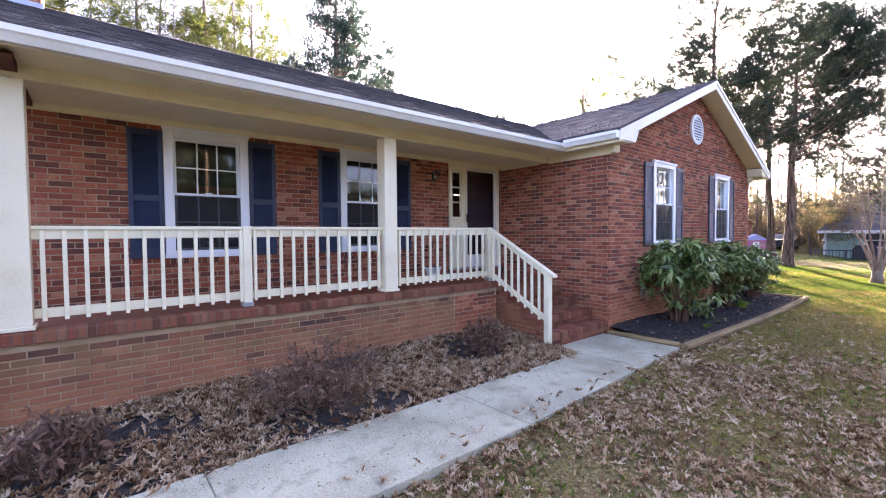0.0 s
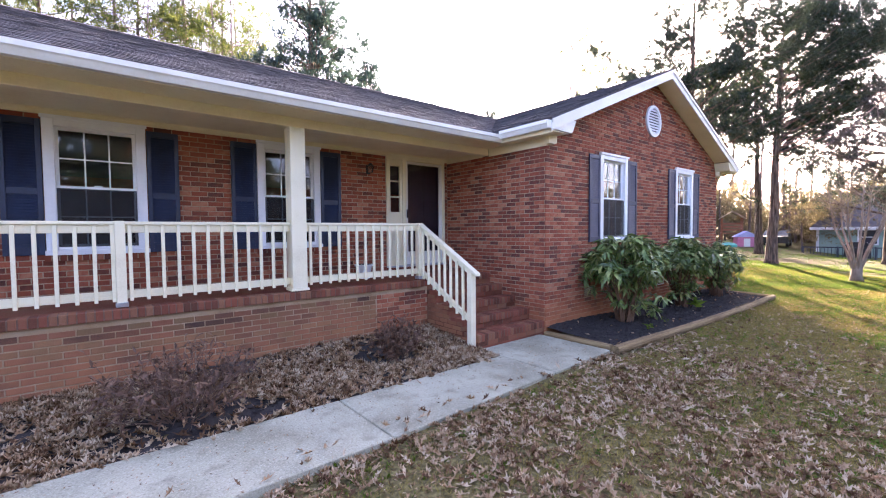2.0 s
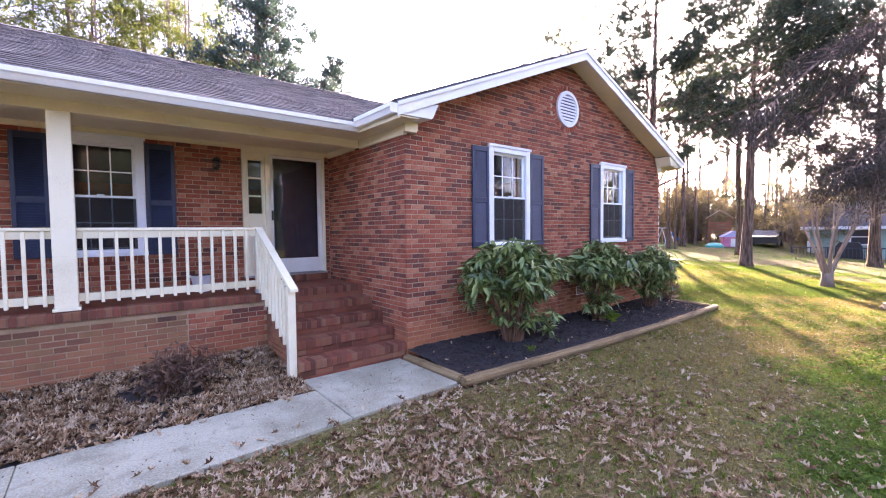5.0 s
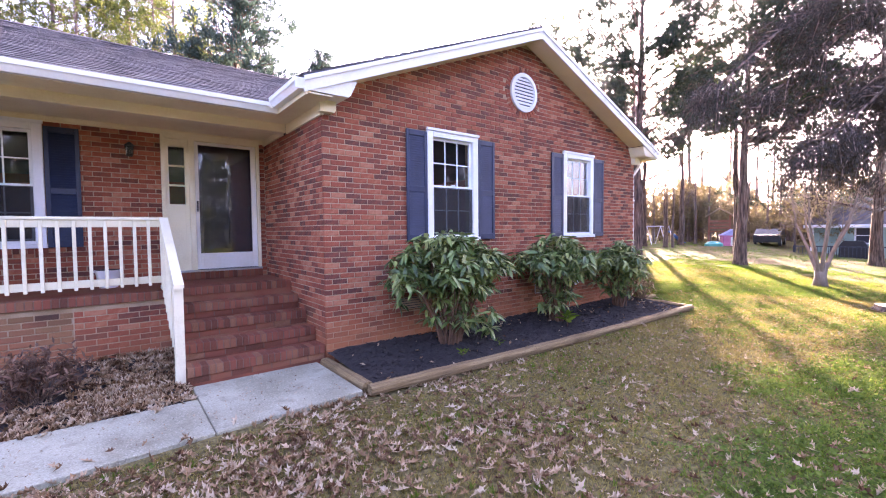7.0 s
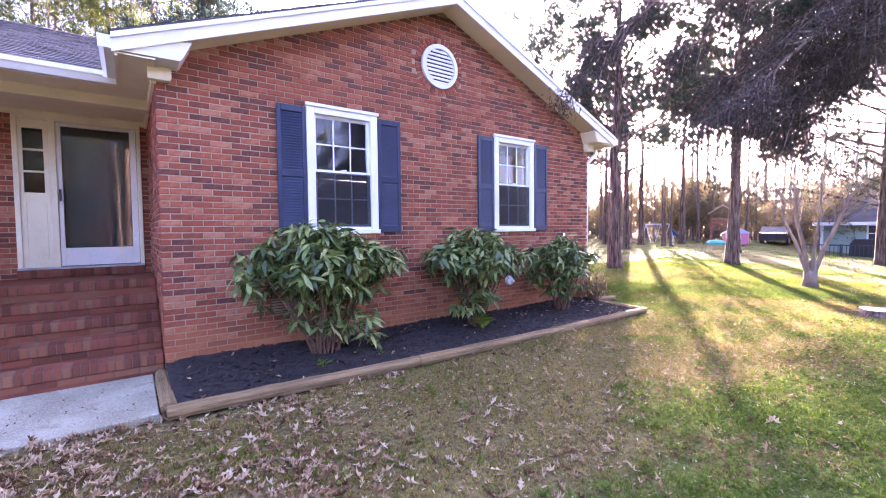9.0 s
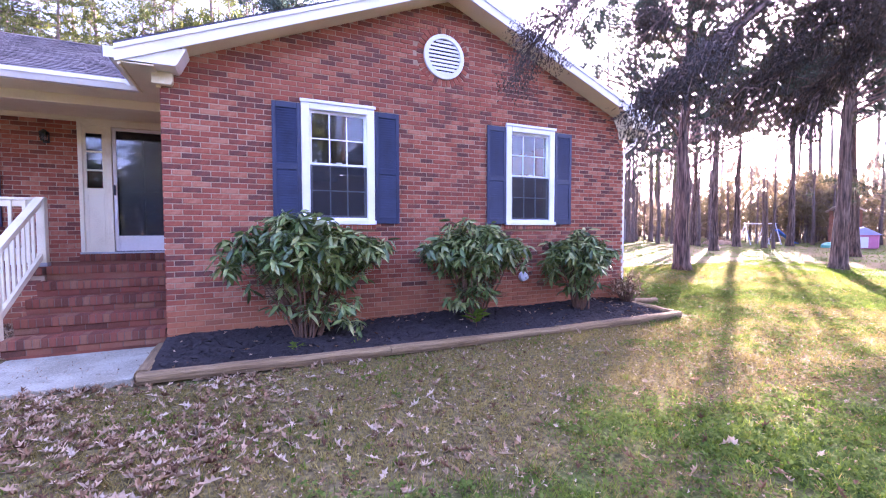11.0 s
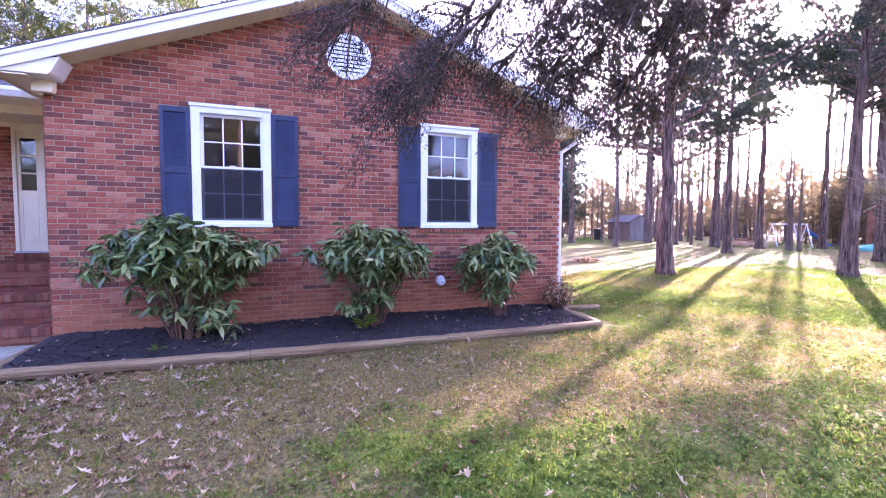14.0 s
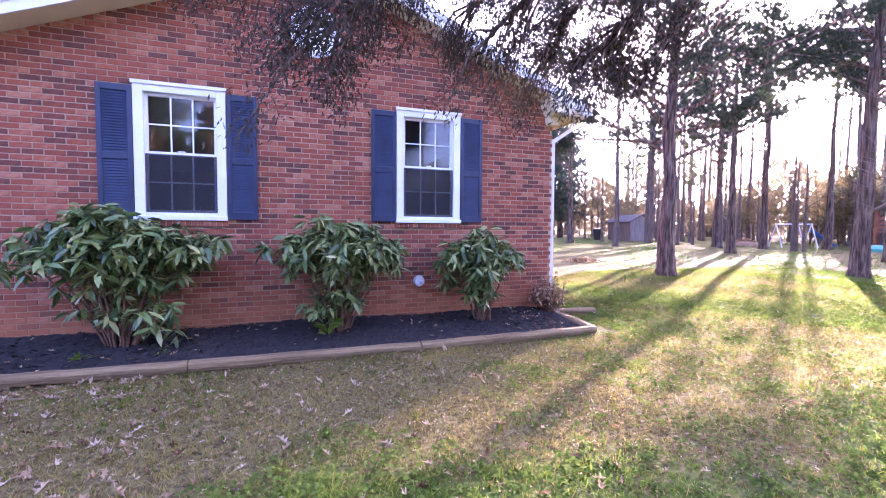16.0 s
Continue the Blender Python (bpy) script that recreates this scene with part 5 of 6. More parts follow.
def tree_parts(t, trunk_r, height, seed, limb_from, limb_n, limb_len, rise, sprigs, sprig_size, clump, bark, leafm, shape=None, bend=0.25, droop=0.0, limb_r=0.30, fork=3, aim=None):
    r = np.random.default_rng(seed)
    bx, by = r.normal(0, bend, 2)
    steps = 9
    path = [Vector((bx * (k / steps) ** 1.5 + r.normal(0, 0.03), by * (k / steps) ** 1.5 + r.normal(0, 0.03), height * k / steps)) for k in range(steps + 1)]
    path[0] = Vector((0, 0, -0.15))
    path.insert(1, Vector((0, 0, 0.25)))
    rad = [trunk_r * 1.55, trunk_r * 1.15] + [trunk_r * (1 - 0.88 * (k / steps)) for k in range(1, steps + 1)]
    part("trunk", tube(path, rad, 12), bark, t, "", "", True)
    limbs = bmesh.new()
    P, D = [], []
    for k in range(limb_n):
        f = limb_from + (0.97 - limb_from) * (k + r.uniform(0, 1)) / limb_n
        z = height * f
        i = min(steps, max(1, int(f * steps) + 1))
        root = path[i].lerp(path[min(i + 1, steps + 1)], f * steps - int(f * steps))
        root.z = z
        a = r.uniform(0, 6.28) if aim is None else r.normal(*aim)
        ln = limb_len * (shape(f) if shape else (1.05 - f)) * r.uniform(0.6, 1.15)
        d = Vector((math.cos(a), math.sin(a), rise * r.uniform(0.5, 1.4)))
        mid = root + d * ln * 0.5 + Vector(r.normal(0, 0.05 * ln, 3))
        tip = root + d * ln + Vector((0, 0, -droop * ln)) + Vector(r.normal(0, 0.06 * ln, 3))
        rr = max(0.008, trunk_r * limb_r * (1 - 0.6 * f))
        tube([root, mid, tip], [rr, rr * 0.6, rr * 0.15], 5, limbs, False)
        ends = [(mid, tip)]
        for j in range(fork):
            st = root.lerp(mid, r.uniform(0.4, 1)) if j % 2 else mid.lerp(tip, r.uniform(0, 0.7))
            en = st + d * ln * 0.32 + Vector(r.normal(0, 0.17 * ln, 3)) + Vector((0, 0, -droop * ln * 0.4))
            tube([st, en], [rr * 0.4, rr * 0.1], 4, limbs, False)
            ends.append((st, en))
        lush = r.uniform(0.35, 1.4)
        for st, en in ends:
            m = max(3, int(sprigs * lush * r.uniform(0.3, 1.5) * ln / limb_len / len(ends)))
            nc = max(2, m // 40)
            pick = r.integers(0, nc, m)
            q = r.uniform(0.25, 1.08, nc)[pick][:, None]
            off = (r.normal(0, clump * 1.05, (nc, 3)) * np.array([1, 1, 0.7]))[pick]
            c = np.array(st)[None] * (1 - q) + np.array(en)[None] * q + off + r.normal(0, clump * 0.42, (m, 3)) * np.array([1, 1, 0.75])
            P.append(c)
            D.append(np.array(en - st)[None] / max(0.05, (en - st).length) + r.normal(0, 0.75, (m, 3)) + np.array([0, 0, 0.15 - 1.6 * droop]))
    part("branchwork", limbs, bark, t, "", "stuff")
    if sprigs:
        P, D = np.concatenate(P), np.concatenate(D)
        tpl = (NEEDLE_V, NEEDLE_F) if leafm is M_PINE else (SPRIG_V, SPRIG_F)
        part("crown", scatter("crown", *tpl, P, dir_rot(D, r), r.uniform(0.6, 1.3, len(P)) * sprig_size, leafm), None, t)
    return t


def tree(name, x, y, label, group="", **kw):
    t = thing(name, label, "tree", pose(x, y, float(ground_z(x, y)) - 0.02), group)
    return tree_parts(t, **kw)


def cone_shape(f):
    return 1.1 - f


def oval(f):
    return 0.35 + 1.1 * math.sin(math.pi * min(1, max(0, f)) ** 0.8)


CEDAR = dict(rise=0.42, sprigs=1250, sprig_size=0.092, clump=0.19, bark=M_BARK, leafm=M_CEDAR, fork=4)
# cedars on the lawn behind the gable
tree("cedar_tree", 13.1, 2.95, "dark cedar with a furrowed brown trunk and drooping crown", trunk_r=0.215, height=11.5, seed=61, limb_from=0.27, limb_n=58, limb_len=2.9, shape=oval, **{**CEDAR, "sprigs": 2300})
tree("cedar_tree", 18.9, 1.50, "dark cedar with a reddish furrowed trunk", trunk_r=0.22, height=12, seed=62, limb_from=0.39, limb_n=72, limb_len=3.2, shape=oval, aim=(-1.1, 1.5), **{**CEDAR, "sprigs": 2900})
tree("cedar_tree", 25.2, 3.60, "dark leaning cedar behind another trunk", trunk_r=0.21, height=12, seed=63, limb_from=0.50, limb_n=40, limb_len=2.9, shape=oval, **{**CEDAR, "sprigs": 1900})
tree("cedar_tree", 24.6, -1.9, "dark cedar with a forked trunk before the green house", trunk_r=0.23, height=12, seed=64, limb_from=0.18, limb_n=80, limb_len=4.2, shape=oval, **{**CEDAR, "sprigs": 2400})
tree("cedar_tree", 24.0, -8.0, "tall dark cedar at the edge of the lawn", trunk_r=0.24, height=13, seed=65, limb_from=0.15, limb_n=52, limb_len=3.8, shape=oval, **CEDAR)
for cx, cy, ch, cf, cs, n, aim in ((21.0, 18.0, 12, 0.24, 67, 40, None), (28.6, 10.6, 13, 0.38, 68, 60, (1.7, 0.8)), (27.9, 12.9, 14, 0.36, 69, 64, (1.6, 1.2)), (33.2, 10.0, 15, 0.46, 70, 44, None), (23.0, 8.4, 12, 0.42, 74, 46, (1.8, 0.9))):
    tree("cedar_tree", cx, cy, "dark slender cedar at the back of the lawn", trunk_r=0.20, height=ch, seed=cs, limb_from=cf, limb_n=n, limb_len=2.7, shape=oval, aim=aim, **{**CEDAR, "sprigs": 900})
# the large cedar whose limbs hang over the lawn before the gable
over = tree("overhanging_cedar", 9.2, -7.6, "large dark cedar whose low limbs hang over the lawn", trunk_r=0.33, height=9.5, seed=66, limb_from=0.55, limb_n=14, limb_len=3.2, shape=lambda f: 1.2 - 0.7 * f, aim=(-0.8, 0.7), **CEDAR)


def hanging_limb(start, end, seed, sag=0.5):
    """A long low limb of the large cedar with drooping twigs."""
    r = np.random.default_rng(seed)
    s, e = Vector(start), Vector(end)
    bm = bmesh.new()
    pts = [s.lerp(e, k / 8) + Vector((0, 0, sag * math.sin(math.pi * k / 8))) + Vector(r.normal(0, 0.05, 3)) for k in range(9)]
    tube(pts, [0.055 - 0.006 * k for k in range(9)], 6, bm, False)
    P, D = [], []
    ln = (e - s).length
    for k in range(int(ln * 10)):
        q = 1 - 0.42 * r.uniform(0, 1) ** 1.15
        i = min(7, int(q * 8))
        st = pts[i].lerp(pts[i + 1], q * 8 - i)
        side = (e - s).normalized().cross(Vector((0, 0, 1))) * r.choice([-1, 1])
        l2 = r.uniform(0.35, 0.95) * (1.1 - 0.4 * q)
        en = st + ((e - s).normalized() * 0.6 + side * r.uniform(0.2, 0.9) + Vector((0, 0, r.uniform(-0.75, 0.2)))) * l2
        md = st.lerp(en, 0.5) + Vector((0, 0, 0.08))
        tube([st, md, en], [0.011, 0.007, 0.002], 4, bm, False)
        m = int(620 * l2)
        t = r.uniform(0.15, 1.05, m)[:, None]
        P.append(np.array(md)[None] * (1 - t) + np.array(en)[None] * t + r.normal(0, 0.06, (m, 3)) * np.array([1, 1, 0.5]))
        D.append(np.array(en - md)[None] / max(0.05, (en - md).length) + r.normal(0, 0.7, (m, 3)) + np.array([0, 0, -0.15]))
    base = over.matrix_world.inverted()
    limb = part("low_limb", bm, M_BARK, over)
    limb.matrix_parent_inverse = base
    P, D = np.concatenate(P), np.concatenate(D)
    f = part("low_foliage", scatter("low_foliage", SPRIG_V, SPRIG_F, P, dir_rot(D, r), r.uniform(0.013, 0.036, len(P)), M_BRONZE_SHADED_CEDAR), None, over)
    f.matrix_parent_inverse = base


bpy.context.view_layer.update()
for end, seed in (((3.45, -3.9, 2.42), 71), ((4.2, -4.0, 2.45), 72), ((4.9, -4.0, 2.50), 73), ((3.1, -3.0, 3.10), 75), ((5.6, -3.7, 2.70), 76), ((4.4, -3.5, 2.95), 77), ((3.9, -3.4, 3.20), 80), ((5.9, -4.2, 3.5), 81), ((4.8, -3.7, 2.75), 82)):
    hanging_limb((9.1, -7.5, 6.8 + 0.1 * (seed % 7)), end, seed, 0.6)


def crape(x, y, label, seed, h=4.2):
    """Several pale smooth stems from one foot, bare twigs above."""
    t = thing("crape_myrtle", label, "tree", pose(x, y, float(ground_z(x, y)) - 0.05), "bare ornamental trees")
    r = np.random.default_rng(seed)
    twigs = bmesh.new()
    foot = tube([(0, 0, 0), (0.0, 0, 0.3), (0.02, 0, 0.75)], [0.21, 0.15, 0.16], 10)
    part("foot", foot, M_BARK_PALE, t, "", "", True)
    for k in range(7):
        a = k * 0.9 + r.uniform(-0.2, 0.2)
        o = Vector((math.cos(a), math.sin(a), 0))
        pts = [o * 0.08 + Vector((0, 0, 0.45)), o * 0.28 + Vector((0, 0, 1.1)), o * 0.6 + Vector((0, 0, 1.9)), o * r.uniform(0.7, 1.2) + Vector((0, 0, h * r.uniform(0.75, 1)))]
        part("stem", tube(pts, [0.06, 0.042, 0.03, 0.008], 7), M_BARK_PALE, t)
        for j in range(26):
            f = r.uniform(0.25, 1)
            st = pts[1].lerp(pts[3], f)
            en = st + Vector((o.x * 0.5 + r.normal(0, 0.4), o.y * 0.5 + r.normal(0, 0.4), r.uniform(0.2, 0.9)))
            tube([st, st.lerp(en, 0.5) + Vector(r.normal(0, 0.05, 3)), en], [0.009, 0.006, 0.002], 4, twigs, False)
    part("twigwork", twigs, M_BARK_PALE, t, "", "stuff")
    return t


crape(14.7, -1.9, "bare crape myrtle with pale smooth stems", 81)
crape(20.6, -5.6, "bare crape myrtle with pale smooth stems farther off", 82, 4.6)

stump = thing("tree_stump", "low cut tree stump in bare soil", "stump", pose(10.85, -3.82, float(ground_z(10.85, -3.82)) - 0.02))
bm = bmesh.new()
n = 20
rg = np.random.default_rng(5)
rr = [0.30 + rg.normal(0, 0.025) for _ in range(n)]
for za, zb, ka, kb in ((0, 0.10, 1.35, 1.05), (0.10, 0.16, 1.05, 1.0)):
    A = [bm.verts.new((rr[k] * ka * math.cos(k * 6.283 / n), rr[k] * ka * math.sin(k * 6.283 / n), za)) for k in range(n)]
    B = [bm.verts.new((rr[k] * kb * math.cos(k * 6.283 / n), rr[k] * kb * math.sin(k * 6.283 / n), zb)) for k in range(n)]
    for k in range(n):
        bm.faces.new((A[k], A[(k + 1) % n], B[(k + 1) % n], B[k]))
part("bark", bm, M_BARK, stump)
bm = bmesh.new()
bm.faces.new([bm.verts.new((rr[k] * 0.99 * math.cos(k * 6.283 / n), rr[k] * 0.99 * math.sin(k * 6.283 / n), 0.158)) for k in range(n)])
part("cut_top", bm, M_STUMP, stump)

# ---- pines: three built, the rest copied ----
PINE = dict(rise=0.3, sprig_size=0.34, clump=0.38, bark=M_BARK_PINE, leafm=M_PINE, fork=3)
pines = []
for k, (h, seed) in enumerate(((19, 91), (22, 92), (17, 93))):
    pines.append(tree("pine_tree", (-9.0, 4.0, 15.0)[k], (27.0, 33.0, 36.0)[k], "tall pine with a bare trunk and yellow-green crown", "pines", trunk_r=0.20, height=h, seed=seed, limb_from=0.36, limb_n=26, limb_len=3.4, sprigs=130, shape=lambda f: 0.5 + 1.3 * (1 - f), **PINE))
highpine = tree("pine_tree", 40.0, 30.0, "tall pine with a high thin crown", "pines", trunk_r=0.15, height=17, seed=97, limb_from=0.70, limb_n=14, limb_len=3.2, sprigs=70, shape=lambda f: 0.5 + 1.3 * (1 - f), **PINE)
spire = tree("cedar_tree", 2.3, 15.2, "tall dense cedar behind the house, tinted bluish for haze", "back cedars", trunk_r=0.3, height=14.5, seed=94, limb_from=0.10, limb_n=120, limb_len=3.1, rise=0.5, sprigs=800, sprig_size=0.19, clump=0.28, bark=M_BARK, leafm=M_HAZY_CEDAR, shape=lambda f: 1.15 * (1.04 - f) ** 0.8, fork=4)
bare = tree("bare_tree", 38.0, 20.0, "bare leafless winter tree", "bare trees", trunk_r=0.13, height=13, seed=95, limb_from=0.25, limb_n=26, limb_len=2.6, rise=0.9, sprigs=0, sprig_size=0.3, clump=0.3, bark=M_BARK_PINE, leafm=M_PINE, shape=cone_shape, fork=6)
golden = thing("young_tree", "young tree with sparse golden leaves", "tree", pose(42, 14, 0.3), "golden undergrowth")
M_GOLD = mat("golden_leaf", [(0.15, 0.11, 0.055), (0.24, 0.19, 0.10), (0.18, 0.17, 0.085)], 1, 0.8, 0.0, 20, vary=0.5, trans=0.5)
tree_parts(golden, trunk_r=0.06, height=5.0, seed=96, limb_from=0.12, limb_n=26, limb_len=1.5, rise=0.5, sprigs=110, sprig_size=0.19, clump=0.28, bark=M_BARK_PINE, leafm=M_GOLD, shape=oval)


def copies(src, places, seed, lo=0.85, hi=1.15):
    r = np.random.default_rng(seed)
    for x, y in places:
        c = copy_thing(src, Matrix.Identity(4))
        k = r.uniform(lo, hi)
        c.matrix_world = pose(x, y, float(ground_z(x, y)) - 0.05, 0, 0, r.uniform(0, 360)) @ Matrix.Diagonal((k, k, k, 1))


def belt(n, r0, r1, a0, a1, seed):
    """Places in a ring sector round the house."""
    r = np.random.default_rng(seed)
    a, d = np.radians(r.uniform(a0, a1, n)), np.sqrt(r.uniform(r0 ** 2, r1 ** 2, n))
    return [(float(3 + q * math.cos(b)), float(q * math.sin(b))) for b, q in zip(a, d)]


copies(pines[0], belt(13, 23, 40, 84, 128, 101), 1)
copies(pines[1], belt(12, 25, 46, 80, 132, 102), 2)
copies(pines[2], belt(11, 23, 42, 82, 130, 103), 3)
copies(highpine, belt(9, 40, 60, 2, 26, 104), 4)
copies(highpine, belt(12, 38, 60, 36, 62, 105), 5)
copies(highpine, [(21.3, 14.1), (26.9, 17.0), (27.6, 18.0), (30.0, 18.0), (32.0, 18.9), (34.6, 19.2), (34.3, 16.1), (37.9, 17.9)], 6)
tallpine = tree("pine_tree", 50.0, 31.0, "very tall pine with a dense high crown", "pines", trunk_r=0.24, height=22, seed=98, limb_from=0.68, limb_n=30, limb_len=2.8, sprigs=170, shape=lambda f: 0.7 + 0.9 * (1 - f), **PINE)
copies(tallpine, [(55.6, 18.5), (56.0, 29.0), (51.0, 34.6), (57.5, 14.8)], 15, 0.95, 1.05)
copies(bare, belt(30, 36, 60, 2, 55, 106), 7, 0.6, 1.0)
copies(bare, belt(26, 27, 42, 12, 58, 114), 18, 0.55, 0.95)
copies(pines[2], [(47.0, 29.5), (50.5, 31.0), (44.5, 31.5), (53.0, 36.0), (48.0, 35.5), (43.0, 35.0), (57.0, 40.5), (51.0, 41.0), (40.0, 33.0), (46.0, 40.0)], 19, 0.75, 0.95)
copies(bare, belt(30, 42, 62, -6, 24, 112), 16, 0.6, 0.95)
copies(golden, belt(26, 38, 54, -2, 22, 113), 17, 0.8, 1.4)
copies(bare, belt(14, 26, 50, 60, 150, 107), 8, 0.7, 1.2)
copies(golden, belt(46, 36, 56, 2, 48, 108), 9, 0.6, 1.3)
copies(spire, [(8.5, 20.7), (23.5, 24.5), (26.5, 27.0)], 10, 0.75, 0.9)
# trees on the street side, seen in the window panes
copies(pines[1], belt(14, 24, 44, 200, 320, 109), 11)
copies(bare, belt(12, 22, 40, 200, 320, 110), 12)
copies(spire, belt(8, 22, 34, 195, 270, 111), 13, 0.6, 0.85)


# woods across the street, seen in the panes of windows and door
ru = np.random.default_rng(121)
n = 12000
a = np.radians(np.where(ru.uniform(0, 1, n) < 0.4, ru.normal(268, 16, n), ru.uniform(190, 350, n)))
d = np.sqrt(ru.uniform(38 ** 2, 52 ** 2, n))
px, py, pz = 3 + d * np.cos(a), d * np.sin(a), ru.uniform(0, 1, n) * (5.0 + 1.2 * np.sin(a * 21) + 1.0 * np.sin(a * 47)) * (1 + 1.5 * np.exp(-((np.degrees(a) - 268) / 18) ** 2))
tagged(part("street_woods", scatter("street_woods", SPRIG_V, SPRIG_F, np.stack([px, py, ground_z(px, py) + pz], 1), dir_rot(ru.normal(0, 0.7, (n, 3)) + np.array([0, 0, 0.8]), ru), ru.uniform(0.9, 1.9, n), M_CEDAR), None), "dark evergreen woods across the street", "woods", "", "stuff")

# distant brush and thin woods that close the view behind the trunks
rw = np.random.default_rng(120)
M_BRUSH = mat("far_brush", [(0.11, 0.09, 0.07), (0.21, 0.17, 0.12), (0.28, 0.22, 0.14), (0.16, 0.16, 0.09)], 0.15, 0.9, 0.0, 3, vary=0.5, trans=0.35)
n = 42000
a = np.radians(rw.uniform(-25, 165, n))
d = np.sqrt(rw.uniform(50 ** 2, 74 ** 2, n))
top = 5.4 + 2.8 * np.sin(a * 9) * np.sin(a * 23 + 1) + 1.3 * np.sin(a * 57)
hgt = rw.uniform(0, 1, n) ** 1.2 * np.maximum(0.8, top)
px, py = 3 + d * np.cos(a), d * np.sin(a)
D = rw.normal(0, 0.6, (n, 3)) + np.array([0, 0, 1.1])
tagged(part("far_brush", scatter("far_brush", SPRIG_V, SPRIG_F, np.stack([px, py, ground_z(px, py) + hgt], 1), dir_rot(D, rw), rw.uniform(0.5, 1.3, n), M_BRUSH), None), "brown and golden undergrowth at the edge of the woods", "undergrowth", "", "stuff")

# ---- neighbours and garden things ----
def shed():
    s = thing("garden_shed", "wooden garden shed with brown side boards and a grey front", "shed", pose(29.0, 21.2, float(ground_z(29, 21.2)), 0, 0, -8) @ Matrix.Diagonal((0.85, 0.85, 0.85, 1)))
    W, D, H = 2.2, 3.4, 1.75
    part("wall", prism([(-W / 2, 0), (W / 2, 0), (W / 2, H), (0, H + 0.55), (-W / 2, H)], "y", -D / 2, D / 2), M_GREY_WOOD, s)
    roof = prism([(-W / 2 - 0.25, H - 0.08), (0, H + 0.60), (W / 2 + 0.25, H - 0.08), (W / 2 + 0.25, H - 0.02), (0, H + 0.67), (-W / 2 - 0.25, H - 0.02)], "y", -D / 2 - 0.2, D / 2 + 0.2)
    part("roof", roof, M_ROOF, s)
    for k in range(9):
        x = -W / 2 + (k + 0.5) * W / 9
        part("batten", boxes((x - 0.015, x + 0.015, -D / 2 - 0.015, -D / 2 - 0.001, 0.02, H - 0.1)), M_GREY_WOOD, s)
    for k in range(12):
        y = -D / 2 + k * D / 12
        part("board", boxes((-W / 2 - 0.025, -W / 2 - 0.001, y + 0.006, y + D / 12 - 0.006, 0.03, H - 0.02)), M_BROWN_BOARD, s)
    part("door", boxes((-0.5, 0.5, -D / 2 - 0.04, -D / 2 - 0.016, 0.05, 1.75)), M_GREY_WOOD, s)


shed()
bin_ = thing("trash_bin", "black plastic bin beside the shed", "bin", pose(26.2, 21.6, float(ground_z(26.2, 21.6))))
bm = bmesh.new()
bmesh.ops.create_cone(bm, cap_ends=True, segments=16, radius1=0.28, radius2=0.34, depth=0.8, matrix=pose(0, 0, 0.4))
part("body", bm, M_BLACK, bin_)
part("lid", tube([(0, 0, 0.80), (0, 0, 0.86), (0, 0, 0.90)], [0.36, 0.35, 0.1], 16), M_BLACK, bin_)

swing = thing("swing_set", "metal swing set with a blue slide", "swing set", pose(33.0, 11.6, float(ground_z(33, 11.6)), 0, 0, -22) @ Matrix.Diagonal((0.74, 0.74, 0.74, 1)))
for x in (-1.6, 0.2, 1.3):
    for sg in (-1, 1):
        part("leg", tube([(x, sg * 0.75, 0), (x, 0, 1.95)], [0.045, 0.04], 8), M_SWING, swing)
part("top_bar", tube([(-1.7, 0, 1.95), (1.4, 0, 1.95)], [0.045, 0.045], 8), M_SWING, swing)
for x in (-1.1, -0.4, 0.7):
    part("swing_seat", boxes((x - 0.2, x + 0.2, -0.08, 0.08, 0.45, 0.48)), M_BLACK, swing)
    for dx in (-0.18, 0.18):
        part("chain", tube([(x + dx, 0, 0.48), (x + dx, 0, 1.95)], [0.008, 0.008], 5), M_METAL, swing)
part("slide", prism([(1.4, 1.35), (3.1, 0.12), (3.4, 0.10), (3.4, 0.16), (3.1, 0.20), (1.4, 1.45)], "y", -0.25, 0.25), M_BLUE, swing)

play = thing("wooden_playhouse", "small red-stained wooden play tower", "playhouse", pose(36.0, 8.3, float(ground_z(36, 8.3)), 0, 0, -70))
for x in (-0.7, 0.7):
    for y in (-0.6, 0.6):
        part("post", boxes((x - 0.06, x + 0.06, y - 0.06, y + 0.06, 0, 2.3)), M_RED_WOOD, play)
part("deck", boxes((-0.8, 0.8, -0.7, 0.7, 1.0, 1.08)), M_RED_WOOD, play)
for z in (1.25, 1.5, 1.75):
    part("slat", boxes((-0.75, 0.75, -0.69, -0.661, z, z + 0.16)), M_RED_WOOD, play)
part("roof", prism([(-0.95, 2.2), (0, 2.85), (0.95, 2.2), (0.95, 2.26), (0, 2.92), (-0.95, 2.26)], "y", -0.85, 0.85), M_STUMP, play)
toy = thing("toy_house", "pink and lilac plastic toy house", "toy house", pose(34.5, 6.9, float(ground_z(34.5, 6.9)), 0, 0, -60) @ Matrix.Diagonal((0.85, 0.85, 0.85, 1)))
part("walls", boxes((-0.8, 0.8, -0.6, 0.6, 0, 1.0), bevel=0.06), M_PINK, toy)
part("roof", prism([(-0.95, 0.95), (0, 1.5), (0.95, 0.95)], "y", -0.7, 0.7), M_LILAC, toy)
part("door", boxes((-0.25, 0.25, -0.63, -0.601, 0.05, 0.8), bevel=0.02), M_WHITE, toy)
sand = thing("turtle_sandbox", "round teal plastic sandbox", "sandbox", pose(33.0, 7.6, float(ground_z(33, 7.6))))
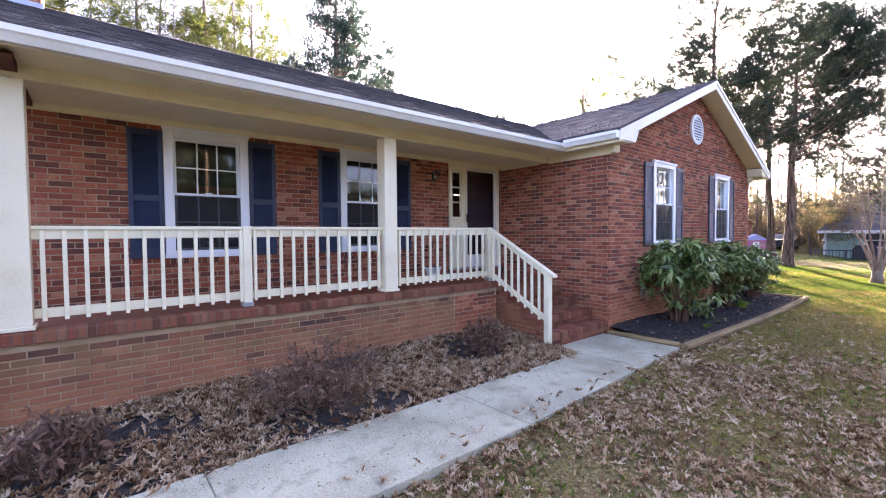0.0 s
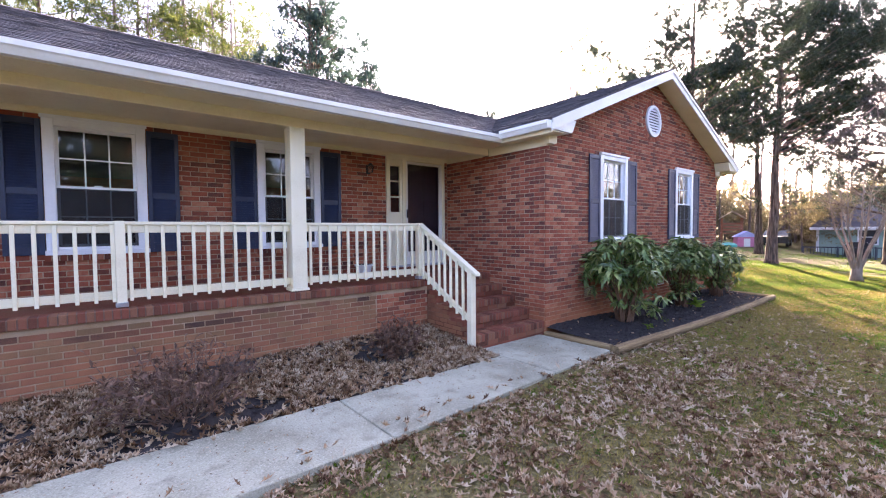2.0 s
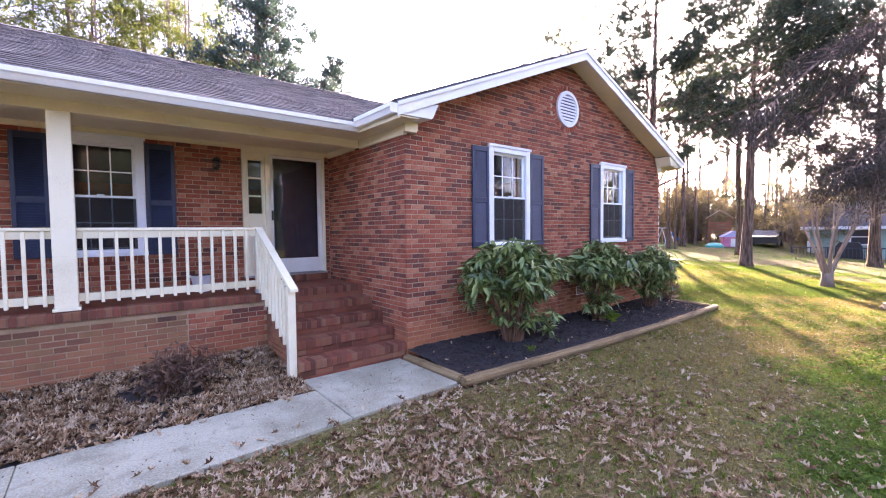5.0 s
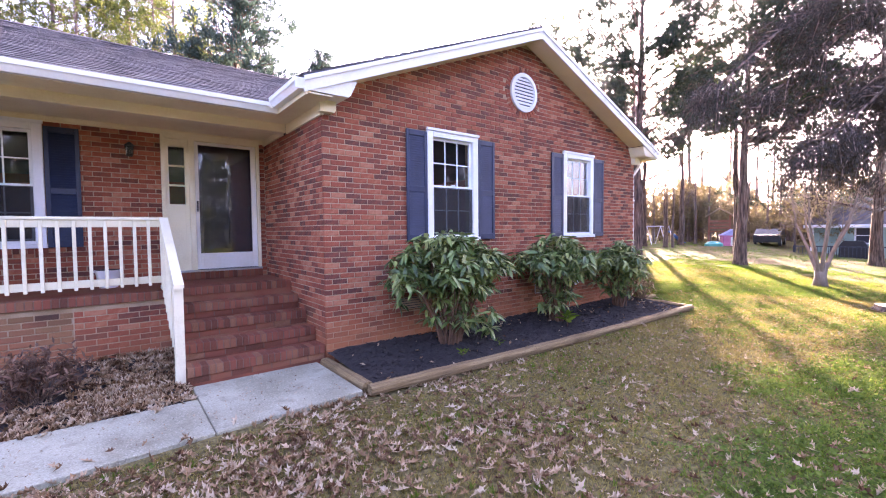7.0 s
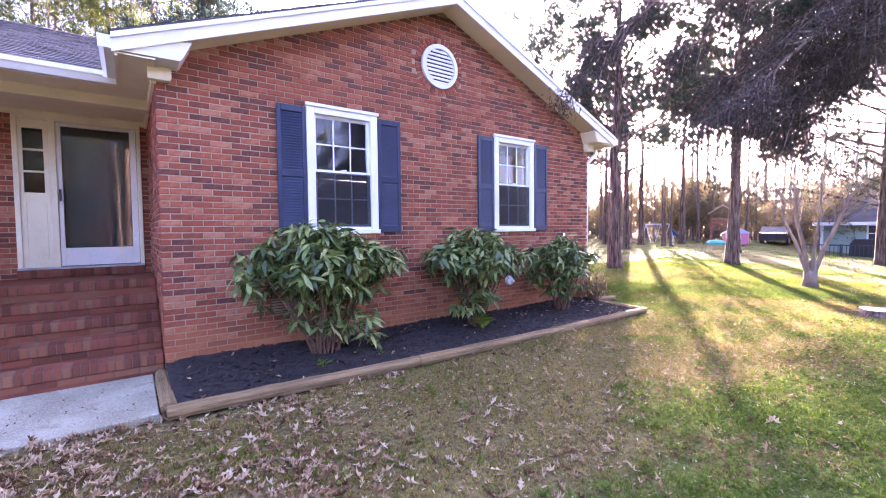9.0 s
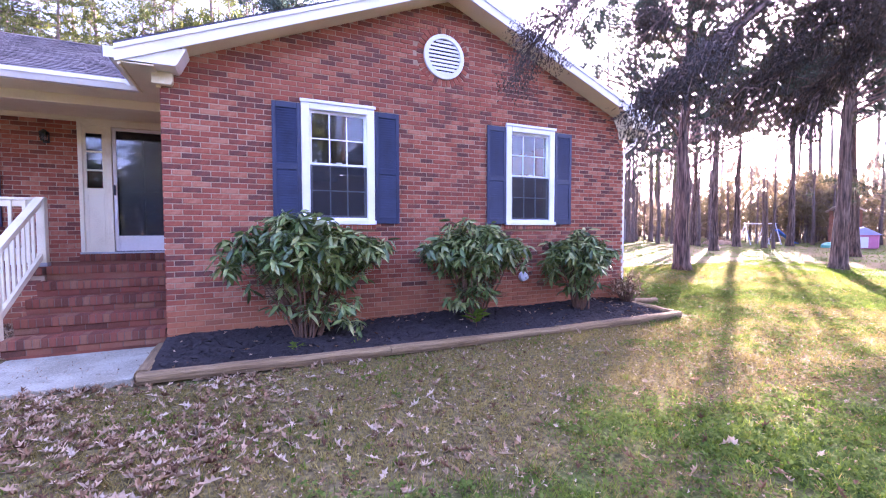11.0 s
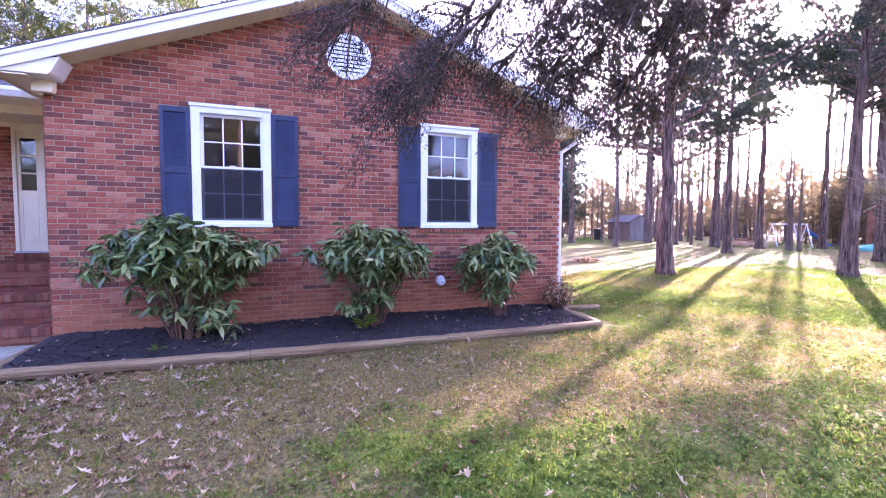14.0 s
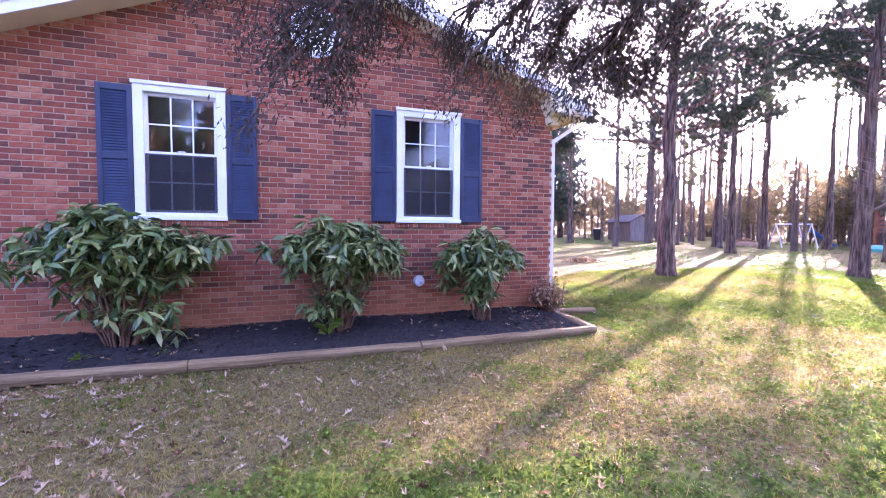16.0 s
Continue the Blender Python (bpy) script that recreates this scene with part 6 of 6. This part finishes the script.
part("shell", tube([(0, 0, 0), (0, 0, 0.18), (0, 0, 0.32), (0, 0, 0.38)], [0.6, 0.6, 0.42, 0.1], 18), M_TEAL, sand)


def plain_window(parent, x, z, w, h, y):
    f = part("window", boxes((x - w / 2, x + w / 2, y - 0.05, y, z, z + 0.1), (x - w / 2, x + w / 2, y - 0.05, y, z + h - 0.1, z + h), (x - w / 2, x - w / 2 + 0.1, y - 0.05, y, z + 0.1, z + h - 0.1), (x + w / 2 - 0.1, x + w / 2, y - 0.05, y, z + 0.1, z + h - 0.1), (x - w / 2 + 0.1, x + w / 2 - 0.1, y - 0.045, y, z + h / 2 - 0.03, z + h / 2 + 0.03)), M_WHITE, parent)
    part("pane", boxes((x - w / 2 + 0.1, x + w / 2 - 0.1, y - 0.02, y - 0.005, z + 0.1, z + h - 0.1)), M_DOOR, f)


nh = thing("green_house", "pale green one-storey house with a grey shingle roof and white trim", "house", pose(41.1, -4.4, -0.5, 0, 0, -86))
part("wall", boxes((-8, 8, 0, 8, -0.2, 2.35)), M_GREEN_WALL, nh)
for k in range(12):
    part("siding_board", prism([(0, 0.15 + k * 0.18), (-0.03, 0.15 + k * 0.18), (-0.004, 0.33 + k * 0.18)], "x", -8, 8), M_GREEN_WALL, nh)
roof = bmesh.new()
ring = [[roof.verts.new(p) for p in ((-8.4, -0.5, z), (8.4, -0.5, z), (8.4, 8.5, z), (-8.4, 8.5, z))] for z in (2.25, 2.4)]
top = [roof.verts.new((-5.6, 4, 5.8)), roof.verts.new((8.4, 4, 5.8))]
for k in range(4):
    roof.faces.new((ring[0][k], ring[0][(k + 1) % 4], ring[1][(k + 1) % 4], ring[1][k]))
roof.faces.new(ring[0][::-1])
a, b, c, d = ring[1]
for f in ((a, b, top[1], top[0]), (b, c, top[1]), (c, d, top[0], top[1]), (d, a, top[0])):
    roof.faces.new(f)
part("roof", roof, M_ROOF_GREY, nh)
part("fascia", boxes((-8.4, 8.4, -0.56, -0.501, 2.2, 2.42)), M_WHITE, nh)
plain_window(nh, -5.0, 1.0, 1.2, 1.25, -0.031)
plain_window(nh, -1.5, 1.1, 1.1, 1.1, -0.031)
plain_window(nh, 5.0, 1.0, 1.2, 1.25, -0.031)
part("corner_board", boxes((-8.03, -7.85, -0.04, 0.1, -0.2, 2.3)), M_WHITE, nh)
dr = part("door", boxes((1.2, 2.3, -0.06, -0.031, 0.15, 2.2)), M_WHITE, nh)
part("pane", boxes((1.45, 2.05, -0.07, -0.061, 1.1, 2.0)), M_DOOR, dr)
rl = thing("deck_railing", "dark painted deck railing before the green house", "railing", pose(37.4, -4.2, float(ground_z(37.4, -4.2)), 0, 0, -86))
for k in range(9):
    part("post", boxes((-8 + k * 2 - 0.05, -8 + k * 2 + 0.05, -0.05, 0.05, 0, 1.15)), M_DARK_WOOD, rl)
for z in (0.12, 1.05):
    part("rail", boxes((-8, 8, -0.03, 0.03, z, z + 0.08)), M_DARK_WOOD, rl)
picket = finish(boxes((0.0, 0.035, -0.015, 0.015, 0.16, 1.04)), "picket")
for k in range(80):
    part("picket", picket, M_DARK_WOOD, rl).location.x = -8 + k * 0.2 + 0.06
grill = thing("covered_grill", "barbecue grill under a black cover", "grill", pose(38.6, 0.9, float(ground_z(38.6, 0.9)), 0, 0, -86))
part("cover", prism([(-0.75, 0), (0.75, 0), (0.7, 0.9), (0.5, 1.2), (-0.5, 1.2), (-0.7, 0.9)], "y", -0.35, 0.35), M_BLACK, grill)
part("wheel", tube([(-0.6, -0.4, 0.1), (-0.6, -0.36, 0.1)], [0.1, 0.1], 12), M_BLACK, grill)

car = thing("parked_car", "dark parked car behind the fence", "car", pose(41.0, 6.3, float(ground_z(41.0, 6.3)), 0, 0, 8))
M_CAR = mat("dark_car_paint", [(0.03, 0.032, 0.038), (0.05, 0.052, 0.06)], 2, 0.25, 0.0, 30)
part("body", prism([(-2.1, 0.3), (2.1, 0.3), (2.15, 0.7), (1.3, 0.85), (0.7, 1.35), (-0.9, 1.38), (-1.7, 0.95), (-2.15, 0.85)], "y", -0.85, 0.85), M_CAR, car)
part("window", prism([(1.15, 0.88), (0.66, 1.30), (-0.85, 1.32), (-1.5, 0.95)], "y", -0.858, -0.851), M_DOOR, car)
part("window", prism([(1.15, 0.88), (0.66, 1.30), (-0.85, 1.32), (-1.5, 0.95)], "y", 0.851, 0.858), M_DOOR, car)
for x in (-1.35, 1.35):
    for y in (-0.88, 0.70):
        wh = part("wheel", tube([(x, y, 0.31), (x, y + 0.18, 0.31)], [0.31, 0.31], 16), M_BLACK, car)
        part("rim", tube([(x, y - 0.01, 0.31), (x, y + 0.19, 0.31)], [0.19, 0.19], 12), M_METAL, wh)

lh = thing("blue_outbuilding", "pale blue outbuilding with a dark roof", "house", pose(-24.0, 12.0, 0.0, 0, 0, 30))
part("wall", boxes((-6, 6, 0, 6, -0.2, 2.5)), M_BLUE_WALL, lh)
part("roof", prism([(-0.5, 2.4), (3, 3.6), (6.5, 2.4), (6.5, 2.5), (3, 3.75), (-0.5, 2.5)], "x", -6.4, 6.4), M_ROOF, lh)
part("foundation", boxes((-6.02, 6.02, -0.02, 6.02, -0.3, 0.25)), M_CONC, lh)

brush = thing("brush_pile", "low pile of brown leaves and sticks", "brush pile", pose(12.9, 6.2, float(ground_z(12.9, 6.2))))
rb = np.random.default_rng(8)
n = 160
pp = rb.normal(0, 1, (n, 3)) * np.array([0.28, 0.22, 0.0]) + np.array([0, 0, 0.02])
pp[:, 2] += rb.uniform(0, 0.16, n) * np.exp(-(pp[:, 0] ** 2 + pp[:, 1] ** 2) * 4)
part("leaf_heap", scatter("leaf_heap", leaf_v, leaf_f, pp, rand_rot(rb, n, 1.0), rb.uniform(0.10, 0.2, n), M_DEAD), None, brush, "", "stuff")
bm = bmesh.new()
for k in range(14):
    a = rb.uniform(0, 6.28)
    c = Vector((rb.normal(0, 0.15), rb.normal(0, 0.12), 0.08))
    d = Vector((math.cos(a), math.sin(a), rb.uniform(-0.1, 0.4))) * rb.uniform(0.2, 0.45)
    tube([c - d, c + d], [0.012, 0.006], 5, bm)
part("sticks", bm, M_BARK, brush)


mound = thing("leaf_mound", "low pale mound of raked leaves at the edge of the woods", "leaf pile", pose(30.6, 13.0, float(ground_z(30.6, 13.0)) - 0.02))
n = 900
aa, qq = rb.uniform(0, 6.283, n), np.sqrt(rb.uniform(0, 1, n))
pp = np.stack([np.cos(aa) * qq * 1.0, np.sin(aa) * qq * 1.0, 0.42 * (1 - qq ** 2) * (1 + 0.15 * np.sin(aa * 3)) + rb.uniform(0, 0.05, n)], 1)
part("leaf_heap", scatter("leaf_heap", leaf_v, leaf_f, pp, rand_rot(rb, n, 0.7), rb.uniform(0.12, 0.22, n), M_DEAD), None, mound, "", "stuff")
bm = bmesh.new()
bmesh.ops.create_uvsphere(bm, u_segments=20, v_segments=8, radius=1.0, matrix=Matrix.Diagonal((1.0, 1.0, 0.40, 1)))
part("core", bm, M_DEAD, mound, "", "", True)

# ---- bricks, laid course by course ----
M_MORTAR_STEP = mat("step_mortar", [(0.11, 0.065, 0.045), (0.19, 0.12, 0.085)], 5, 0.95, 0.4, 150)


def rowlock(name, parent, m, length, n, w, h, d, material):
    """A row of bricks on edge, each an object of its own on one mesh."""
    v, f = brick_shape(w, h, d)
    me = raw_mesh(name, v + [], f + [(0, 3, 2, 1)], material)
    bed = part("joint_mortar", boxes((0.004, length - 0.008, 0.005, d - 0.005, 0.003, h - 0.004)), M_MORTAR if material is M_BRICK else M_MORTAR_STEP, parent)
    bed.matrix_parent_inverse = parent.matrix_world.inverted()
    bed.matrix_basis = m
    for k in range(n):
        b = new(name, me)
        b.parent = parent
        b.matrix_parent_inverse = parent.matrix_world.inverted()
        b.matrix_basis = m @ pose(k * length / n, 0, 0)


def lay(ob, z0, z1, span, holes, material, near, rng):
    rows = int((z1 - z0) / COURSE + 0.01)
    bl, bh = LONG - JOINT, COURSE - JOINT
    v, f = brick_shape(bl, bh)
    full = raw_mesh("brick", v, f, material)
    V, F = [], []
    made = 0
    for r in range(rows):
        za = z0 + r * COURSE
        u0, u1 = span(za + COURSE / 2)
        cuts = [(u0, u1)]
        for h in holes:
            if h[2] < za + COURSE * 0.6 and h[3] > za + COURSE * 0.4:
                cuts = [q for a, b in cuts for q in ((a, min(b, h[0])), (max(a, h[1]), b)) if q[1] - q[0] > 0.03]
        k0 = math.floor(u0 / LONG) - 1
        for k in range(k0, math.ceil(u1 / LONG) + 2):
            a = k * LONG + (LONG / 2 if r % 2 else 0)
            b = a + bl
            for c, d in cuts:
                p, q = max(a, c), min(b, d)
                if q - p < 0.035:
                    continue
                if ob is wall_gable and math.hypot((p + q) / 2 - GVENT[0], za + COURSE / 2 - GVENT[1]) < GVENT[2] + 0.085:
                    continue
                jz, jy = rng.normal(0, 0.0008), rng.normal(0, 0.0012)
                whole = q - p > bl - 0.001
                if whole and near and made < 300 and near[0] <= p <= near[1] and near[2] <= za <= near[3]:
                    o = new("brick", full)
                    o.parent = ob
                    o.location = (p, jy, za + jz)
                    made += 1
                else:
                    vv, ff = brick_shape(q - p, bh)
                    i = len(V)
                    V += [(x + p, y + jy, z + za + jz) for x, y, z in vv]
                    F += [tuple(x + i for x in t) for t in ff]
    if V:
        part("brickwork", raw_mesh("brickwork", V, F, material), material, ob, "", "stuff")


bpy.context.view_layer.update()
rng = np.random.default_rng(17)
for job in BRICK_JOBS:
    lay(*job, rng)
# rowlock edge of the porch, of the steps and under the windows
rowlock("edge_brick", porch_floor, pose(LEFT - 0.03, PORCH_Y - 0.03, FLOOR - 0.105), LEFT * -1 - 1.50 + 0.03, 86, 0.0585, 0.098, 0.20, M_BRICK_STEP)
for k in range(1, 6):
    z, y = STEP_Z + RISE * k, STEP_Y - STEP_RUN * (5 - k)
    rowlock("step_brick", steps, pose(-1.497, y - 0.014, z - 0.102), 1.49, 22, 0.0585, 0.102, 0.20, M_BRICK_STEP)
    if k < 5:
        rowlock("tread_brick", steps, pose(-1.497, y + 0.19, z - 0.066), 1.49, 7, 0.203, 0.060, 0.095, M_BRICK_STEP)
    rowlock("riser_brick", steps, pose(-1.497, y + 0.004, z - RISE), 1.49, 7, 0.203, 0.066, 0.05, M_BRICK_STEP)
rowlock("sill_brick", porch_floor, pose(DOOR[0], DOOR_Y - 0.10, FLOOR - 0.008), DOOR[1] - DOOR[0], 21, 0.0565, 0.108, 0.10, M_BRICK_STEP)
for a, b, c, d in (W1, W2):
    rowlock("sill_brick", wall_gable, pose(a - 0.02, -0.035, c - 0.075), b - a + 0.04, 15, 0.058, 0.068, 0.06, M_BRICK)
for a, b, c, d in (PW1, PW2):
    rowlock("sill_brick", wall_porch, pose(a - 0.02, DOOR_Y - 0.035, c - 0.075), b - a + 0.04, 15, 0.058, 0.068, 0.06, M_BRICK)
v, f = brick_shape(0.058, 0.10, 0.05)
ringb = raw_mesh("vent_brick", v, f, M_BRICK)
for k in range(34):
    o = new("vent_brick", ringb)
    o.parent = wall_gable
    o.matrix_basis = pose(GVENT[0], -0.004, GVENT[1]) @ Matrix.Rotation(k * 2 * math.pi / 34, 4, "Y") @ pose(-0.029, 0, GVENT[2] + 0.006)
